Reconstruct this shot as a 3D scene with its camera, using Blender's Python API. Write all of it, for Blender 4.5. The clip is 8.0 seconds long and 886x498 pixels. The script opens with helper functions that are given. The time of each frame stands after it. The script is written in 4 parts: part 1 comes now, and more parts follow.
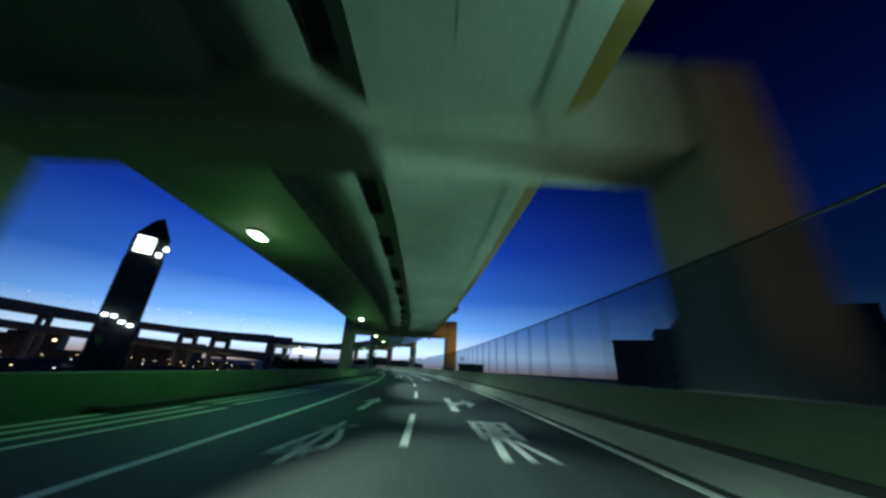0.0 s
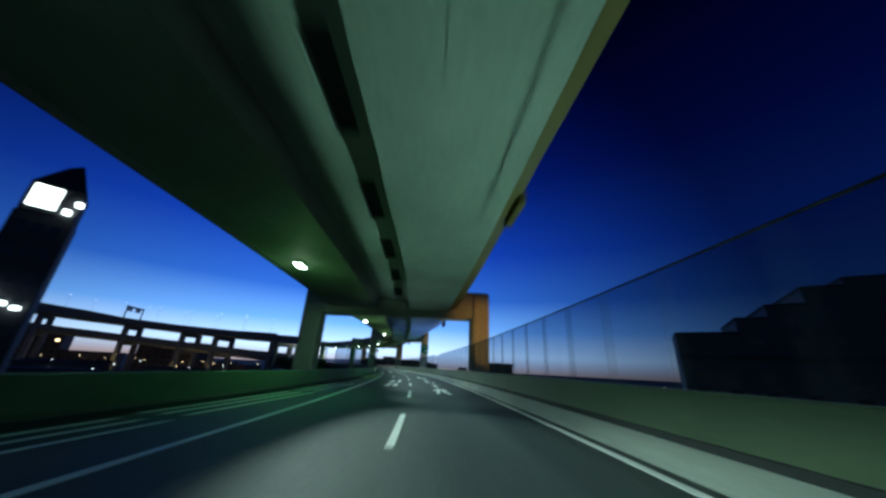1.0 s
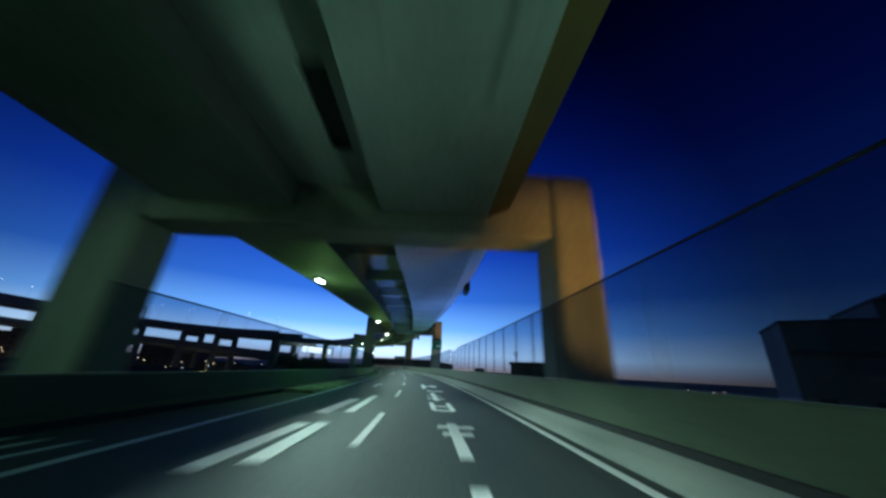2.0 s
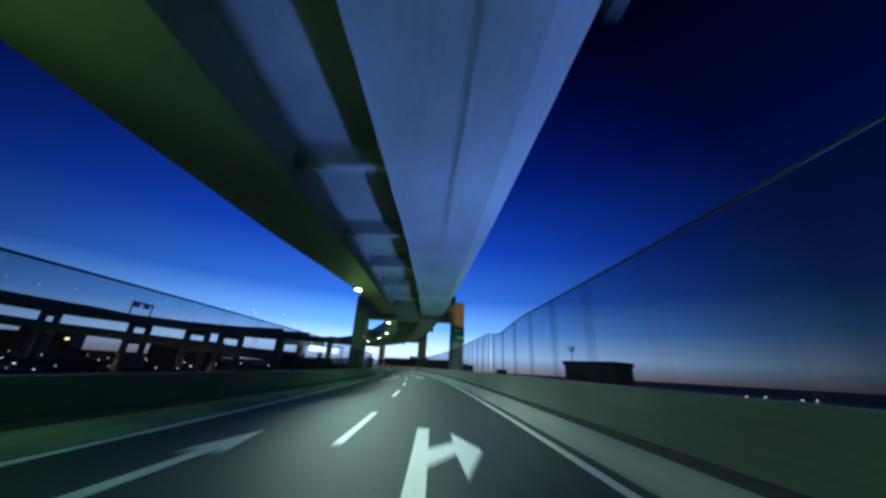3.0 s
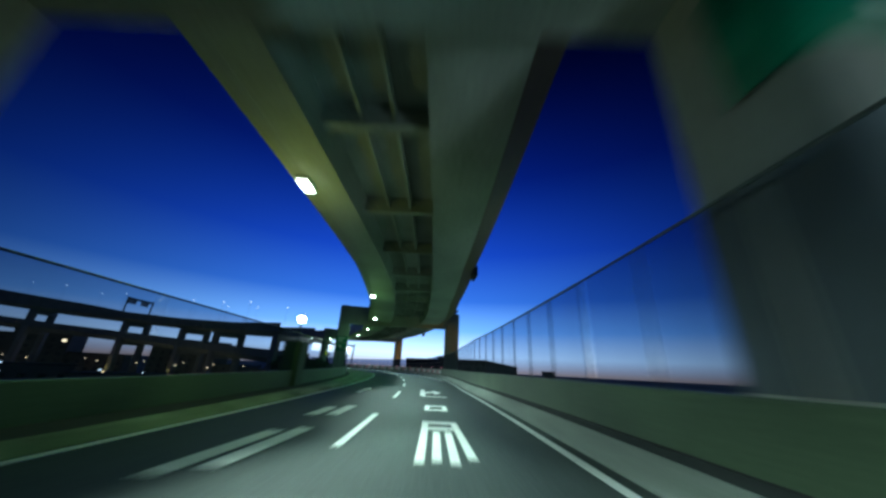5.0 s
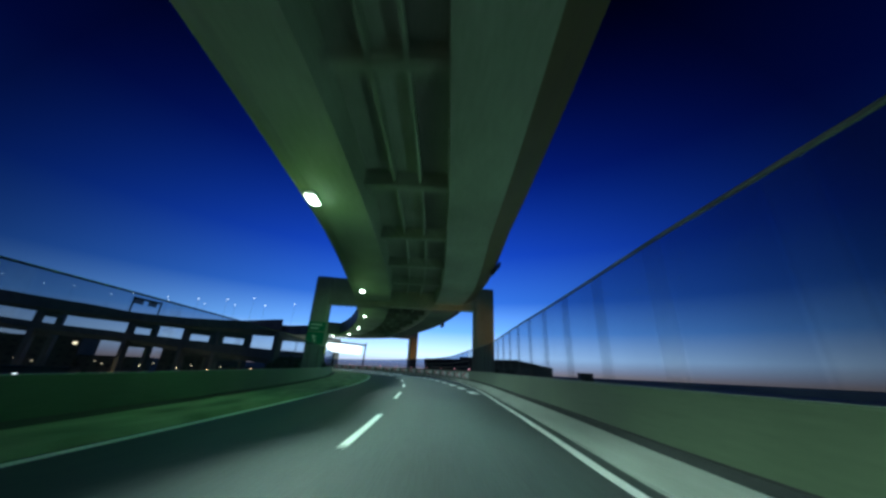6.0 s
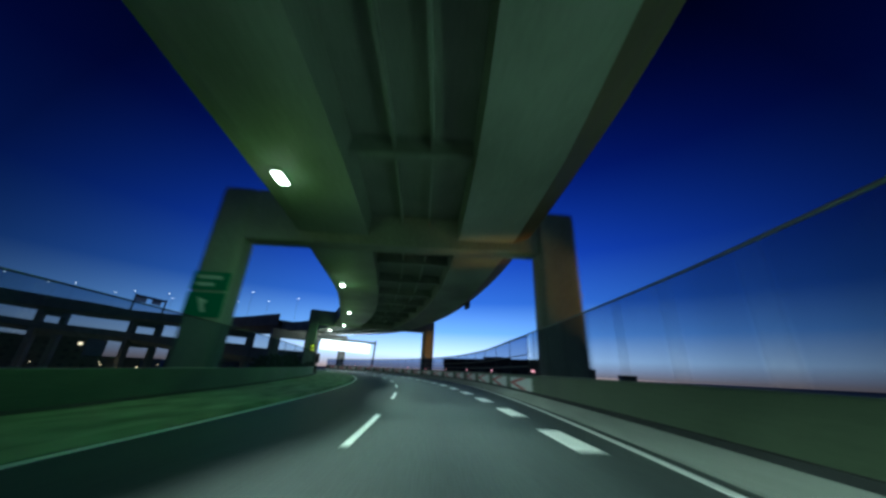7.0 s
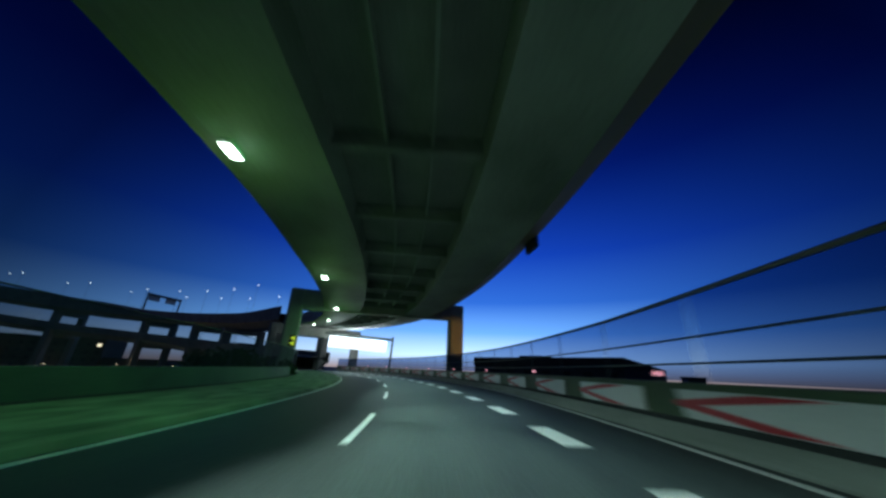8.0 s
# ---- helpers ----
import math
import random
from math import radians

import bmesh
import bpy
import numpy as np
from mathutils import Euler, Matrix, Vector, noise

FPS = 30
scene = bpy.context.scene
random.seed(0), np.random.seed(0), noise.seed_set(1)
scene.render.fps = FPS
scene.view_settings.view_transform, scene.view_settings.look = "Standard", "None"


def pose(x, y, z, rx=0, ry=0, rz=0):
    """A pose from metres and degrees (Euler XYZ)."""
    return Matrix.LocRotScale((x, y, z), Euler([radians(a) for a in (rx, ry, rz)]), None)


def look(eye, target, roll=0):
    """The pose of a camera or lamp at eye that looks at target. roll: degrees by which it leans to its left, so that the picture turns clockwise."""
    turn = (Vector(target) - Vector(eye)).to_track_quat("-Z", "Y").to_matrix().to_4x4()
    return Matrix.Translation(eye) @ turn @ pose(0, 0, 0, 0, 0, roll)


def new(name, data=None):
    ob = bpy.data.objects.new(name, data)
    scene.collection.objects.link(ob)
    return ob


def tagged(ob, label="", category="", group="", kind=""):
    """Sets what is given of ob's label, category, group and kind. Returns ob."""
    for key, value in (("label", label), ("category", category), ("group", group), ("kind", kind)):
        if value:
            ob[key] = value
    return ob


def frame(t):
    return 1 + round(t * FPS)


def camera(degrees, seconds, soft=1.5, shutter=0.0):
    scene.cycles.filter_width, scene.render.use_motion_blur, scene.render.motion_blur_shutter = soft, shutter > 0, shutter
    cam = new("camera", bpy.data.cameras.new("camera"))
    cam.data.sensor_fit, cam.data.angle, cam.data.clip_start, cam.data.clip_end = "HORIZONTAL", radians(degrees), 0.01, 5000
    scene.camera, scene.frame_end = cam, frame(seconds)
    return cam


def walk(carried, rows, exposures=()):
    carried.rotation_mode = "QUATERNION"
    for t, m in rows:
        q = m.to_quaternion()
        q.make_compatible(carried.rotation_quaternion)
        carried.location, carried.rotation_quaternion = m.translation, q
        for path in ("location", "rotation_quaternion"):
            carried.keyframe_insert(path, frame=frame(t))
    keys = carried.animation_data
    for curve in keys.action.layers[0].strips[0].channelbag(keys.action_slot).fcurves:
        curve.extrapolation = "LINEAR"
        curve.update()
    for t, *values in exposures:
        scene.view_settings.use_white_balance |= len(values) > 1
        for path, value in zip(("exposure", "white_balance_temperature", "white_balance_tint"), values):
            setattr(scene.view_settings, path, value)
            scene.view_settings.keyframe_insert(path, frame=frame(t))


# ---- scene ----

# ---- the camera: a car's windscreen camera, 1.3 m over the road, tilted up ----
cam = camera(109.64, 8.0, soft=2.8, shutter=0.8)
walk(cam, [
    (0.00, pose(-0.000, 0.000, 1.299, 110.974, -2.856, -2.307)),
    (0.25, pose(0.005, 4.667, 1.299, 110.947, -2.825, -1.647)),
    (0.50, pose(-0.000, 9.330, 1.299, 110.922, -2.799, -0.991)),
    (0.75, pose(-0.024, 13.984, 1.299, 110.901, -2.780, -0.342)),
    (1.00, pose(-0.077, 18.624, 1.299, 110.886, -2.775, 0.297)),
    (1.25, pose(-0.168, 23.246, 1.299, 110.878, -2.784, 0.926)),
    (1.50, pose(-0.304, 27.856, 1.299, 110.874, -2.807, 1.558)),
    (1.75, pose(-0.491, 32.456, 1.299, 110.871, -2.837, 2.210)),
    (2.00, pose(-0.735, 37.052, 1.299, 110.866, -2.871, 2.898)),
    (2.25, pose(-1.043, 41.648, 1.299, 110.856, -2.906, 3.633)),
    (2.50, pose(-1.419, 46.242, 1.299, 110.852, -2.937, 4.403)),
    (2.75, pose(-1.868, 50.830, 1.299, 110.865, -2.962, 5.189)),
    (3.00, pose(-2.395, 55.409, 1.299, 110.906, -2.977, 5.972)),
    (3.25, pose(-3.002, 59.978, 1.299, 110.981, -2.982, 6.735)),
    (3.50, pose(-3.675, 64.539, 1.299, 111.070, -2.974, 7.464)),
    (3.75, pose(-4.400, 69.097, 1.299, 111.145, -2.953, 8.148)),
    (4.00, pose(-5.159, 73.658, 1.299, 111.183, -2.920, 8.774)),
    (4.25, pose(-5.942, 78.223, 1.299, 111.164, -2.874, 9.340)),
    (4.50, pose(-6.756, 82.787, 1.299, 111.107, -2.817, 9.897)),
    (4.75, pose(-7.611, 87.342, 1.299, 111.041, -2.752, 10.502)),
    (5.00, pose(-8.519, 91.878, 1.299, 110.992, -2.680, 11.218)),
    (5.25, pose(-9.489, 96.390, 1.299, 110.983, -2.604, 12.083)),
    (5.50, pose(-10.525, 100.876, 1.299, 111.005, -2.534, 13.046)),
    (5.75, pose(-11.629, 105.341, 1.299, 111.048, -2.477, 14.037)),
    (6.00, pose(-12.806, 109.785, 1.299, 111.096, -2.443, 14.984)),
    (6.25, pose(-14.056, 114.209, 1.299, 111.141, -2.436, 15.837)),
    (6.50, pose(-15.387, 118.608, 1.299, 111.177, -2.446, 16.640)),
    (6.75, pose(-16.804, 122.976, 1.299, 111.204, -2.458, 17.458)),
    (7.00, pose(-18.314, 127.307, 1.299, 111.221, -2.458, 18.357)),
    (7.25, pose(-19.916, 131.598, 1.299, 111.227, -2.434, 19.385)),
    (7.50, pose(-21.592, 135.855, 1.299, 111.224, -2.390, 20.524)),
    (7.75, pose(-23.316, 140.091, 1.299, 111.215, -2.333, 21.736)),
    (8.00, pose(-25.066, 144.316, 1.299, 111.203, -2.268, 22.985)),
], exposures=[(0.0, -0.12, 6300, 3), (1.0, -0.11, 6000, 3), (3.0, -0.08, 6000, 3), (4.0, 0.0, 6000, 3), (6.0, -0.1, 6000, 3), (8.0, -0.25, 6000, 3)])

# ---- world: clear dusk sky, pale at the horizon, deep blue above ----
GLOW = Vector((-0.3, 0.95, 0.0)).normalized()
world = bpy.data.worlds.new("dusk")
scene.world = world
world.use_nodes = True
wn, wl = world.node_tree.nodes, world.node_tree.links
wn.clear()
w_out = wn.new("ShaderNodeOutputWorld")
w_bg = wn.new("ShaderNodeBackground")
w_co = wn.new("ShaderNodeTexCoord")
w_sep = wn.new("ShaderNodeSeparateXYZ")
w_ramp = wn.new("ShaderNodeValToRGB")
w_dot = wn.new("ShaderNodeVectorMath")
w_dot.operation = "DOT_PRODUCT"
w_dot.inputs[1].default_value = GLOW
w_map = wn.new("ShaderNodeMapRange")
for i, v in enumerate((0.44, 1.0, 0.35, 1.0)):
    w_map.inputs[i + 1].default_value = v
w_pow = wn.new("ShaderNodeMath")
w_pow.operation = "POWER"
w_pow.inputs[1].default_value = 2.2
w_mul = wn.new("ShaderNodeMix")
w_mul.data_type, w_mul.blend_type = "RGBA", "MULTIPLY"
w_mul.inputs[0].default_value = 1.0
wl.new(w_co.outputs["Generated"], w_sep.inputs[0])
wl.new(w_co.outputs["Generated"], w_dot.inputs[0])
wl.new(w_sep.outputs[2], w_ramp.inputs[0])
wl.new(w_dot.outputs["Value"], w_map.inputs[0])
wl.new(w_ramp.outputs[0], w_mul.inputs[6])
wl.new(w_map.outputs[0], w_pow.inputs[0])
wl.new(w_pow.outputs[0], w_mul.inputs[7])
wl.new(w_mul.outputs[2], w_bg.inputs[0])
wl.new(w_bg.outputs[0], w_out.inputs[0])
SKY = ((0.0, (0.44, 0.34, 0.35)), (0.012, (0.5, 0.5, 0.62)), (0.04, (0.68, 0.9, 1.2)), (0.11, (0.185, 0.43, 0.98)), (0.20, (0.04, 0.15, 0.64)),
       (0.34, (0.012, 0.058, 0.49)), (0.55, (0.003, 0.016, 0.235)), (0.8, (0.0004, 0.002, 0.05)), (1.0, (0.0003, 0.001, 0.02)))
ramp = w_ramp.color_ramp
while len(ramp.elements) < len(SKY):
    ramp.elements.new(0.5)
for e, (at, c) in zip(ramp.elements, SKY):
    e.position, e.color = at, (*c, 1)
w_bg.inputs[1].default_value = 1.4

# ---- powers and colours of the lamps and added fill lights; what stands where follows below ----
FAN_POWER, FAN_COLOUR, FILL_POWER, DOWN_POWER = 4800.0, (0.72, 1.0, 0.85), 80.0, 210.0
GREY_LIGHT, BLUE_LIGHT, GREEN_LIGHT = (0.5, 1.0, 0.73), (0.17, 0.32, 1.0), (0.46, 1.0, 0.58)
# unseen fill lamps, added to brighten the deck's underside
FILL_FLOODS = [(s, 13.0, -4.9, w, GREY_LIGHT) for s, w in ((7.5, 5500.0), (19, 3900.0), (31, 4300.0))] + [(s, 13.6, -6.2, 12500.0, BLUE_LIGHT) for s in (60, 71)] + [(82, 13.6, -6.5, 5200.0, (0.38, 0.92, 0.95))] + [(s, 13.6, -4.6, 1350.0, GREEN_LIGHT) for s in (110, 127)] + [(136.0, 16.0, -4.6, 800.0, GREEN_LIGHT), (154, 18.0, -4.6, 450.0, GREEN_LIGHT)]
# unseen sodium lamps, placed to give the piers their orange faces
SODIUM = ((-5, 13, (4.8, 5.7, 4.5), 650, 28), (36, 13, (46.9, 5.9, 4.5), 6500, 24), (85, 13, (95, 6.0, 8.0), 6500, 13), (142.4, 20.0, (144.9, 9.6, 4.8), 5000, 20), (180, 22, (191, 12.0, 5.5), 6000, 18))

# ---- the road's line: stations s along the lane divider, offsets d to its right ----
HEAD = (-0.0223149, 0.00404719, -3.309177e-05, 1.787743e-07)


def heading(s):
    u = min(max(s, 0.0), 165.0)
    a, b, c, e = HEAD
    th = a + b * u + c * u * u + e * u ** 3
    if s > 165.0:
        th += (b + 2 * c * u + 3 * e * u * u) * (s - 165.0)
    return th


S0, DS = -80.0, 0.5
line_x, line_y = [0.0], [0.0]
for i in range(800):
    th = heading(S0 + i * DS)
    line_x.append(line_x[-1] - math.sin(th) * DS)
    line_y.append(line_y[-1] + math.cos(th) * DS)
i0 = int(-S0 / DS)
shift_x, shift_y = -0.3408 - line_x[i0], -line_y[i0]
line_x = [v + shift_x for v in line_x]
line_y = [v + shift_y for v in line_y]


def at(s, d=0.0, z=0.0):
    """The place at station s, d metres right of the lane divider, z up."""
    k = (s - S0) / DS
    i = min(max(int(k), 0), len(line_x) - 2)
    u = k - i
    th = heading(s)
    return Vector((line_x[i] + u * (line_x[i + 1] - line_x[i]) + d * math.cos(th),
                   line_y[i] + u * (line_y[i + 1] - line_y[i]) + d * math.sin(th), z))


def frame_at(s, d=0.0, z=0.0):
    """A pose on the road: x to the right, y ahead."""
    return Matrix.Translation(at(s, d, z)) @ Matrix.Rotation(heading(s), 4, "Z")


def table(*pairs):
    xs, ys = [p[0] for p in pairs], [p[1] for p in pairs]
    return lambda s: float(np.interp(s, xs, ys))


edge_r = table((115, 4.0), (126, 4.6), (135, 5.35), (150, 6.45), (162, 7.4), (173, 8.3), (200, 9.0), (320, 9.0))
edge_l = table((0, -3.3), (30, -3.35), (80, -3.5), (130, -3.75), (170, -3.9))
wall_l = table((10, -7.2), (25, -6.8), (40, -5.9), (55, -5.4), (80, -4.95), (97, -5.0), (110, -5.5), (127, -6.6), (158, -9.1), (175, -9.4), (320, -9.4))
top_r = table((0, 1.15), (80, 1.19), (120, 1.18), (138, 1.25), (320, 1.3))
strip_l = table((40, 0.6), (80, 0.85), (100, 0.85), (127, 0.55), (320, 0.5))
wall_r = lambda s: edge_r(s) + 0.6
top_l = table((0, 0.85), (100, 0.82), (128, 0.95), (160, 0.98), (320, 1.0))
fence_r = table((0, 3.22), (67.4, 3.24), (71, 2.93), (73.2, 3.22), (80, 3.24), (110, 3.25), (124, 3.3), (134, 3.22), (145, 3.33), (150, 3.33), (158, 3.18), (320, 3.15))
soffit = table((-60, 5.6), (5, 5.8), (46, 5.95), (95, 7.15), (145, 7.9), (193, 8.2), (215, 9.2), (245, 10.6), (320, 13.0))
deck_l = table((-60, -7.8), (15, -7.75), (30, -7.6), (46, -7.5), (58, -6.5), (69, -5.85), (79, -4.65), (92, -3.85), (112, -3.68), (125, -4.4), (135, -5.3), (150, -6.25), (159, -6.45), (167, -6.9), (200, -7.3), (320, -7.1))
gird_l = table((-60, -4.0), (14, -4.0), (24, -3.65), (46, -3.5), (82, -2.62), (116, -1.72), (136, -2.02), (155, -2.55), (200, -2.7), (320, -2.7))
gird_r = table((-60, -1.2), (13, -1.15), (26, -1.0), (36, -0.78), (45, -0.78), (58, -0.32), (80, 0.42), (92, 0.87), (112, 1.3), (125, 1.78), (137, 2.4), (154, 2.9), (200, 3.6), (320, 3.6))
face_r = table((-60, 2.5), (13, 2.52), (25, 2.5), (37, 2.58), (57, 2.92), (92, 3.08), (112, 3.35), (125, 4.0), (137, 5.3), (155, 6.2), (172, 6.8), (200, 7.3), (320, 7.3))
BANK = 0.02
deck_r = table((-60, 3.08), (5, 3.08), (13, 3.0), (25, 2.97), (36, 3.24), (56, 3.7), (80, 3.52), (92, 3.72), (111, 4.18), (125, 5.0), (135, 6.07), (152, 7.0), (173, 7.75), (200, 8.2), (320, 8.2))


# ---- materials ----
def material(name, low, high, rough=0.8, scale=1.0, bump=0.15, metal=0.0, stain=0.35, stretch=(1, 1, 1), along=False, far_sheen=0.0, gloss=0.5):
    """A surface that varies at two scales: broad stains and fine grain, in metres; along: it follows the road's line;
    gloss: specular level; its sheen stands in for headlights at flat view angles.
    """
    m = bpy.data.materials.new(name)
    m.use_nodes = True
    n, l = m.node_tree.nodes, m.node_tree.links
    b = n["Principled BSDF"]
    co, mp = n.new("ShaderNodeTexCoord"), n.new("ShaderNodeMapping")
    mp.inputs["Scale"].default_value = stretch
    l.new(co.outputs["UV" if along else "Object"], mp.inputs[0])
    big, fine = n.new("ShaderNodeTexNoise"), n.new("ShaderNodeTexNoise")
    big.inputs["Scale"].default_value, big.inputs["Detail"].default_value = 0.45 * scale, 6
    fine.inputs["Scale"].default_value, fine.inputs["Detail"].default_value = 14 * scale, 4
    l.new(mp.outputs[0], big.inputs[0])
    l.new(mp.outputs[0], fine.inputs[0])
    mix = n.new("ShaderNodeMix")
    mix.data_type = "FLOAT"
    mix.inputs[0].default_value = stain
    l.new(fine.outputs[0], mix.inputs[2])
    l.new(big.outputs[0], mix.inputs[3])
    r = n.new("ShaderNodeValToRGB")
    r.color_ramp.elements[0].position, r.color_ramp.elements[0].color = 0.32, (*low, 1)
    r.color_ramp.elements[1].position, r.color_ramp.elements[1].color = 0.68, (*high, 1)
    l.new(mix.outputs[0], r.inputs[0])
    l.new(r.outputs[0], b.inputs["Base Color"])
    rr = n.new("ShaderNodeMapRange")
    rr.inputs[3].default_value, rr.inputs[4].default_value = max(rough - 0.12, 0.05), min(rough + 0.1, 1)
    l.new(big.outputs[0], rr.inputs[0])
    l.new(rr.outputs[0], b.inputs["Roughness"])
    b.inputs["Metallic"].default_value = metal
    b.inputs["Specular IOR Level"].default_value = gloss
    # sheen that imitates headlight on kerb and parapet further off
    if far_sheen:
        b.inputs["Sheen Weight"].default_value, b.inputs["Sheen Roughness"].default_value = far_sheen, 0.35
        b.inputs["Sheen Tint"].default_value = (0.9, 0.92, 0.9, 1)
    if bump:
        bp = n.new("ShaderNodeBump")
        bp.inputs["Strength"].default_value, bp.inputs["Distance"].default_value = bump, 0.02
        l.new(fine.outputs[0], bp.inputs["Height"])
        l.new(bp.outputs[0], b.inputs["Normal"])
    return m


def glowing(name, colour, strength):
    m = bpy.data.materials.new(name)
    m.use_nodes = True
    b = m.node_tree.nodes["Principled BSDF"]
    b.inputs["Base Color"].default_value = (*colour, 1)
    b.inputs["Emission Color"].default_value = (*colour, 1)
    b.inputs["Emission Strength"].default_value = strength
    return m


def clear_panel(name, tint, veil):
    """Clear plastic sheet with a thin film of dirt."""
    m = bpy.data.materials.new(name)
    m.use_nodes = True
    n, l = m.node_tree.nodes, m.node_tree.links
    out, b = n["Material Output"], n["Principled BSDF"]
    b.inputs["Base Color"].default_value = (0.25, 0.3, 0.34, 1)
    b.inputs["Roughness"].default_value = 0.5
    b.inputs["Specular IOR Level"].default_value = 0.15
    t = n.new("ShaderNodeBsdfTransparent")
    t.inputs[0].default_value = (*tint, 1)
    co, ns, rg = n.new("ShaderNodeTexCoord"), n.new("ShaderNodeTexNoise"), n.new("ShaderNodeMapRange")
    mp = n.new("ShaderNodeMapping")
    mp.inputs["Scale"].default_value = (1.5, 1.5, 0.25)
    ns.inputs["Scale"].default_value = 1.0
    l.new(co.outputs["Object"], mp.inputs[0])
    l.new(mp.outputs[0], ns.inputs[0])
    rg.inputs[1].default_value, rg.inputs[2].default_value = 0.3, 0.75
    rg.inputs[3].default_value, rg.inputs[4].default_value = veil * 0.4, veil * 1.8
    l.new(ns.outputs[0], rg.inputs[0])
    x = n.new("ShaderNodeMixShader")
    l.new(rg.outputs[0], x.inputs[0])
    l.new(t.outputs[0], x.inputs[1])
    l.new(b.outputs[0], x.inputs[2])
    l.new(x.outputs[0], out.inputs[0])
    return m


ASPHALT = material("asphalt", (0.03, 0.038, 0.038), (0.064, 0.082, 0.08), 0.72, 1.0, 0.3, stain=0.62, stretch=(2.4, 0.12, 1), along=True, gloss=0.25)
CONCRETE = material("concrete", (0.2, 0.21, 0.2), (0.4, 0.41, 0.38), 0.85, 0.8, 0.2, stain=0.6)
KERB = material("kerb_concrete", (0.13, 0.15, 0.13), (0.34, 0.36, 0.33), 0.85, 1.2, 0.2, stain=0.6, stretch=(3.0, 0.5, 1), along=True, far_sheen=0.35)
APRON = material("mossy_concrete", (0.06, 0.085, 0.04), (0.34, 0.39, 0.26), 0.9, 1.8, 0.35, stain=0.74, stretch=(2.0, 0.6, 1), along=True)
# stained concrete; dim green lamp light is also put into the colour
BARRIER = material("barrier_concrete", (0.035, 0.062, 0.028), (0.115, 0.165, 0.09), 0.8, 0.7, 0.15, stain=0.65, stretch=(1.6, 0.9, 1), along=True, far_sheen=0.45)
GIRDER = material("girder_paint", (0.14, 0.155, 0.14), (0.38, 0.4, 0.38), 0.62, 0.55, 0.05, stain=0.78, stretch=(0.8, 0.55, 1), along=True)
# sodium light on the first spans' edge, put into the colour
SODIUM_TINT = material("sodium_tint", (0.085, 0.056, 0.012), (0.17, 0.115, 0.033), 0.6, 0.6, 0.05, stain=0.7)
SLAB = material("slab_concrete", (0.14, 0.15, 0.14), (0.28, 0.29, 0.27), 0.85, 0.8, 0.15, stain=0.6)
PIER = material("pier_concrete", (0.22, 0.22, 0.2), (0.42, 0.41, 0.37), 0.85, 0.7, 0.2, stain=0.7, stretch=(1, 1, 0.4))
PAINT = material("road_paint", (0.6, 0.61, 0.6), (0.88, 0.88, 0.87), 0.6, 1.6, 0.15, stain=0.35)
STEEL = material("dark_steel", (0.03, 0.035, 0.04), (0.07, 0.075, 0.08), 0.5, 1.0, 0.05, metal=0.6)
# paler copy of the rail steel: lamp light is put into the colour
LIT_RAIL = material("lit_rail_steel", (0.13, 0.155, 0.14), (0.27, 0.3, 0.27), 0.55, 1.0, 0.05, metal=0.2)
RAIL = material("rail_steel", (0.08, 0.095, 0.085), (0.17, 0.19, 0.175), 0.5, 1.0, 0.05, metal=0.3)
NEAR_BLACK = material("near_black", (0.015, 0.018, 0.018), (0.04, 0.045, 0.045), 0.9, 1.0, 0.2)
HOUSING = material("lamp_housing", (0.3, 0.31, 0.3), (0.45, 0.46, 0.45), 0.4, 1.0, 0.05, metal=0.5)
GREEN = material("sign_green", (0.0, 0.16, 0.09), (0.005, 0.24, 0.13), 0.4, 1.0, 0.02)
WHITE = material("sign_white", (0.66, 0.67, 0.66), (0.82, 0.82, 0.8), 0.5, 1.0, 0.03)
RED = material("sign_red", (0.4, 0.01, 0.015), (0.55, 0.02, 0.03), 0.45, 1.0, 0.03)
DARKWALL = material("building_wall", (0.05, 0.05, 0.055), (0.11, 0.11, 0.115), 0.85, 0.3, 0.1, stain=0.6)
SLATE = material("slate_cladding", (0.06, 0.075, 0.085), (0.12, 0.14, 0.15), 0.8, 0.3, 0.1, stain=0.6)
BROWN = material("brown_paint", (0.07, 0.05, 0.03), (0.15, 0.105, 0.06), 0.6, 0.6, 0.05, stain=0.7)
TOWNWALL = material("town_wall", (0.12, 0.1, 0.085), (0.25, 0.21, 0.18), 0.85, 0.3, 0.1, stain=0.6)
ROOFING = material("roofing", (0.03, 0.03, 0.035), (0.07, 0.07, 0.075), 0.9, 0.5, 0.1)
GLASS = material("window_glass", (0.02, 0.025, 0.03), (0.05, 0.055, 0.06), 0.12, 0.3, 0.0)
SOIL = material("ground_soil", (0.015, 0.017, 0.016), (0.05, 0.052, 0.05), 0.95, 0.02, 0.0, stain=0.8)
BARK = material("bark", (0.04, 0.03, 0.02), (0.1, 0.08, 0.06), 0.9, 2.0, 0.4)
LEAF = material("leaf", (0.02, 0.045, 0.015), (0.06, 0.1, 0.035), 0.6, 2.0, 0.0)
PANEL = clear_panel("clear_panel", (0.66, 0.71, 0.78), 0.032)
SMOKED = clear_panel("smoked_panel", (0.48, 0.55, 0.68), 0.009)
LAMPGLOW = glowing("lamp_glow", (0.86, 1.0, 0.86), 22.0)
WHITEGLOW = glowing("white_glow", (0.9, 1.0, 0.96), 5.0)
BOARDGLOW = glowing("board_glow", (0.88, 0.95, 1.0), 2.4)
WARMGLOW = glowing("warm_glow", (1.0, 0.72, 0.4), 3.5)
PINKGLOW = glowing("pink_glow", (1.0, 0.4, 0.48), 1.6)
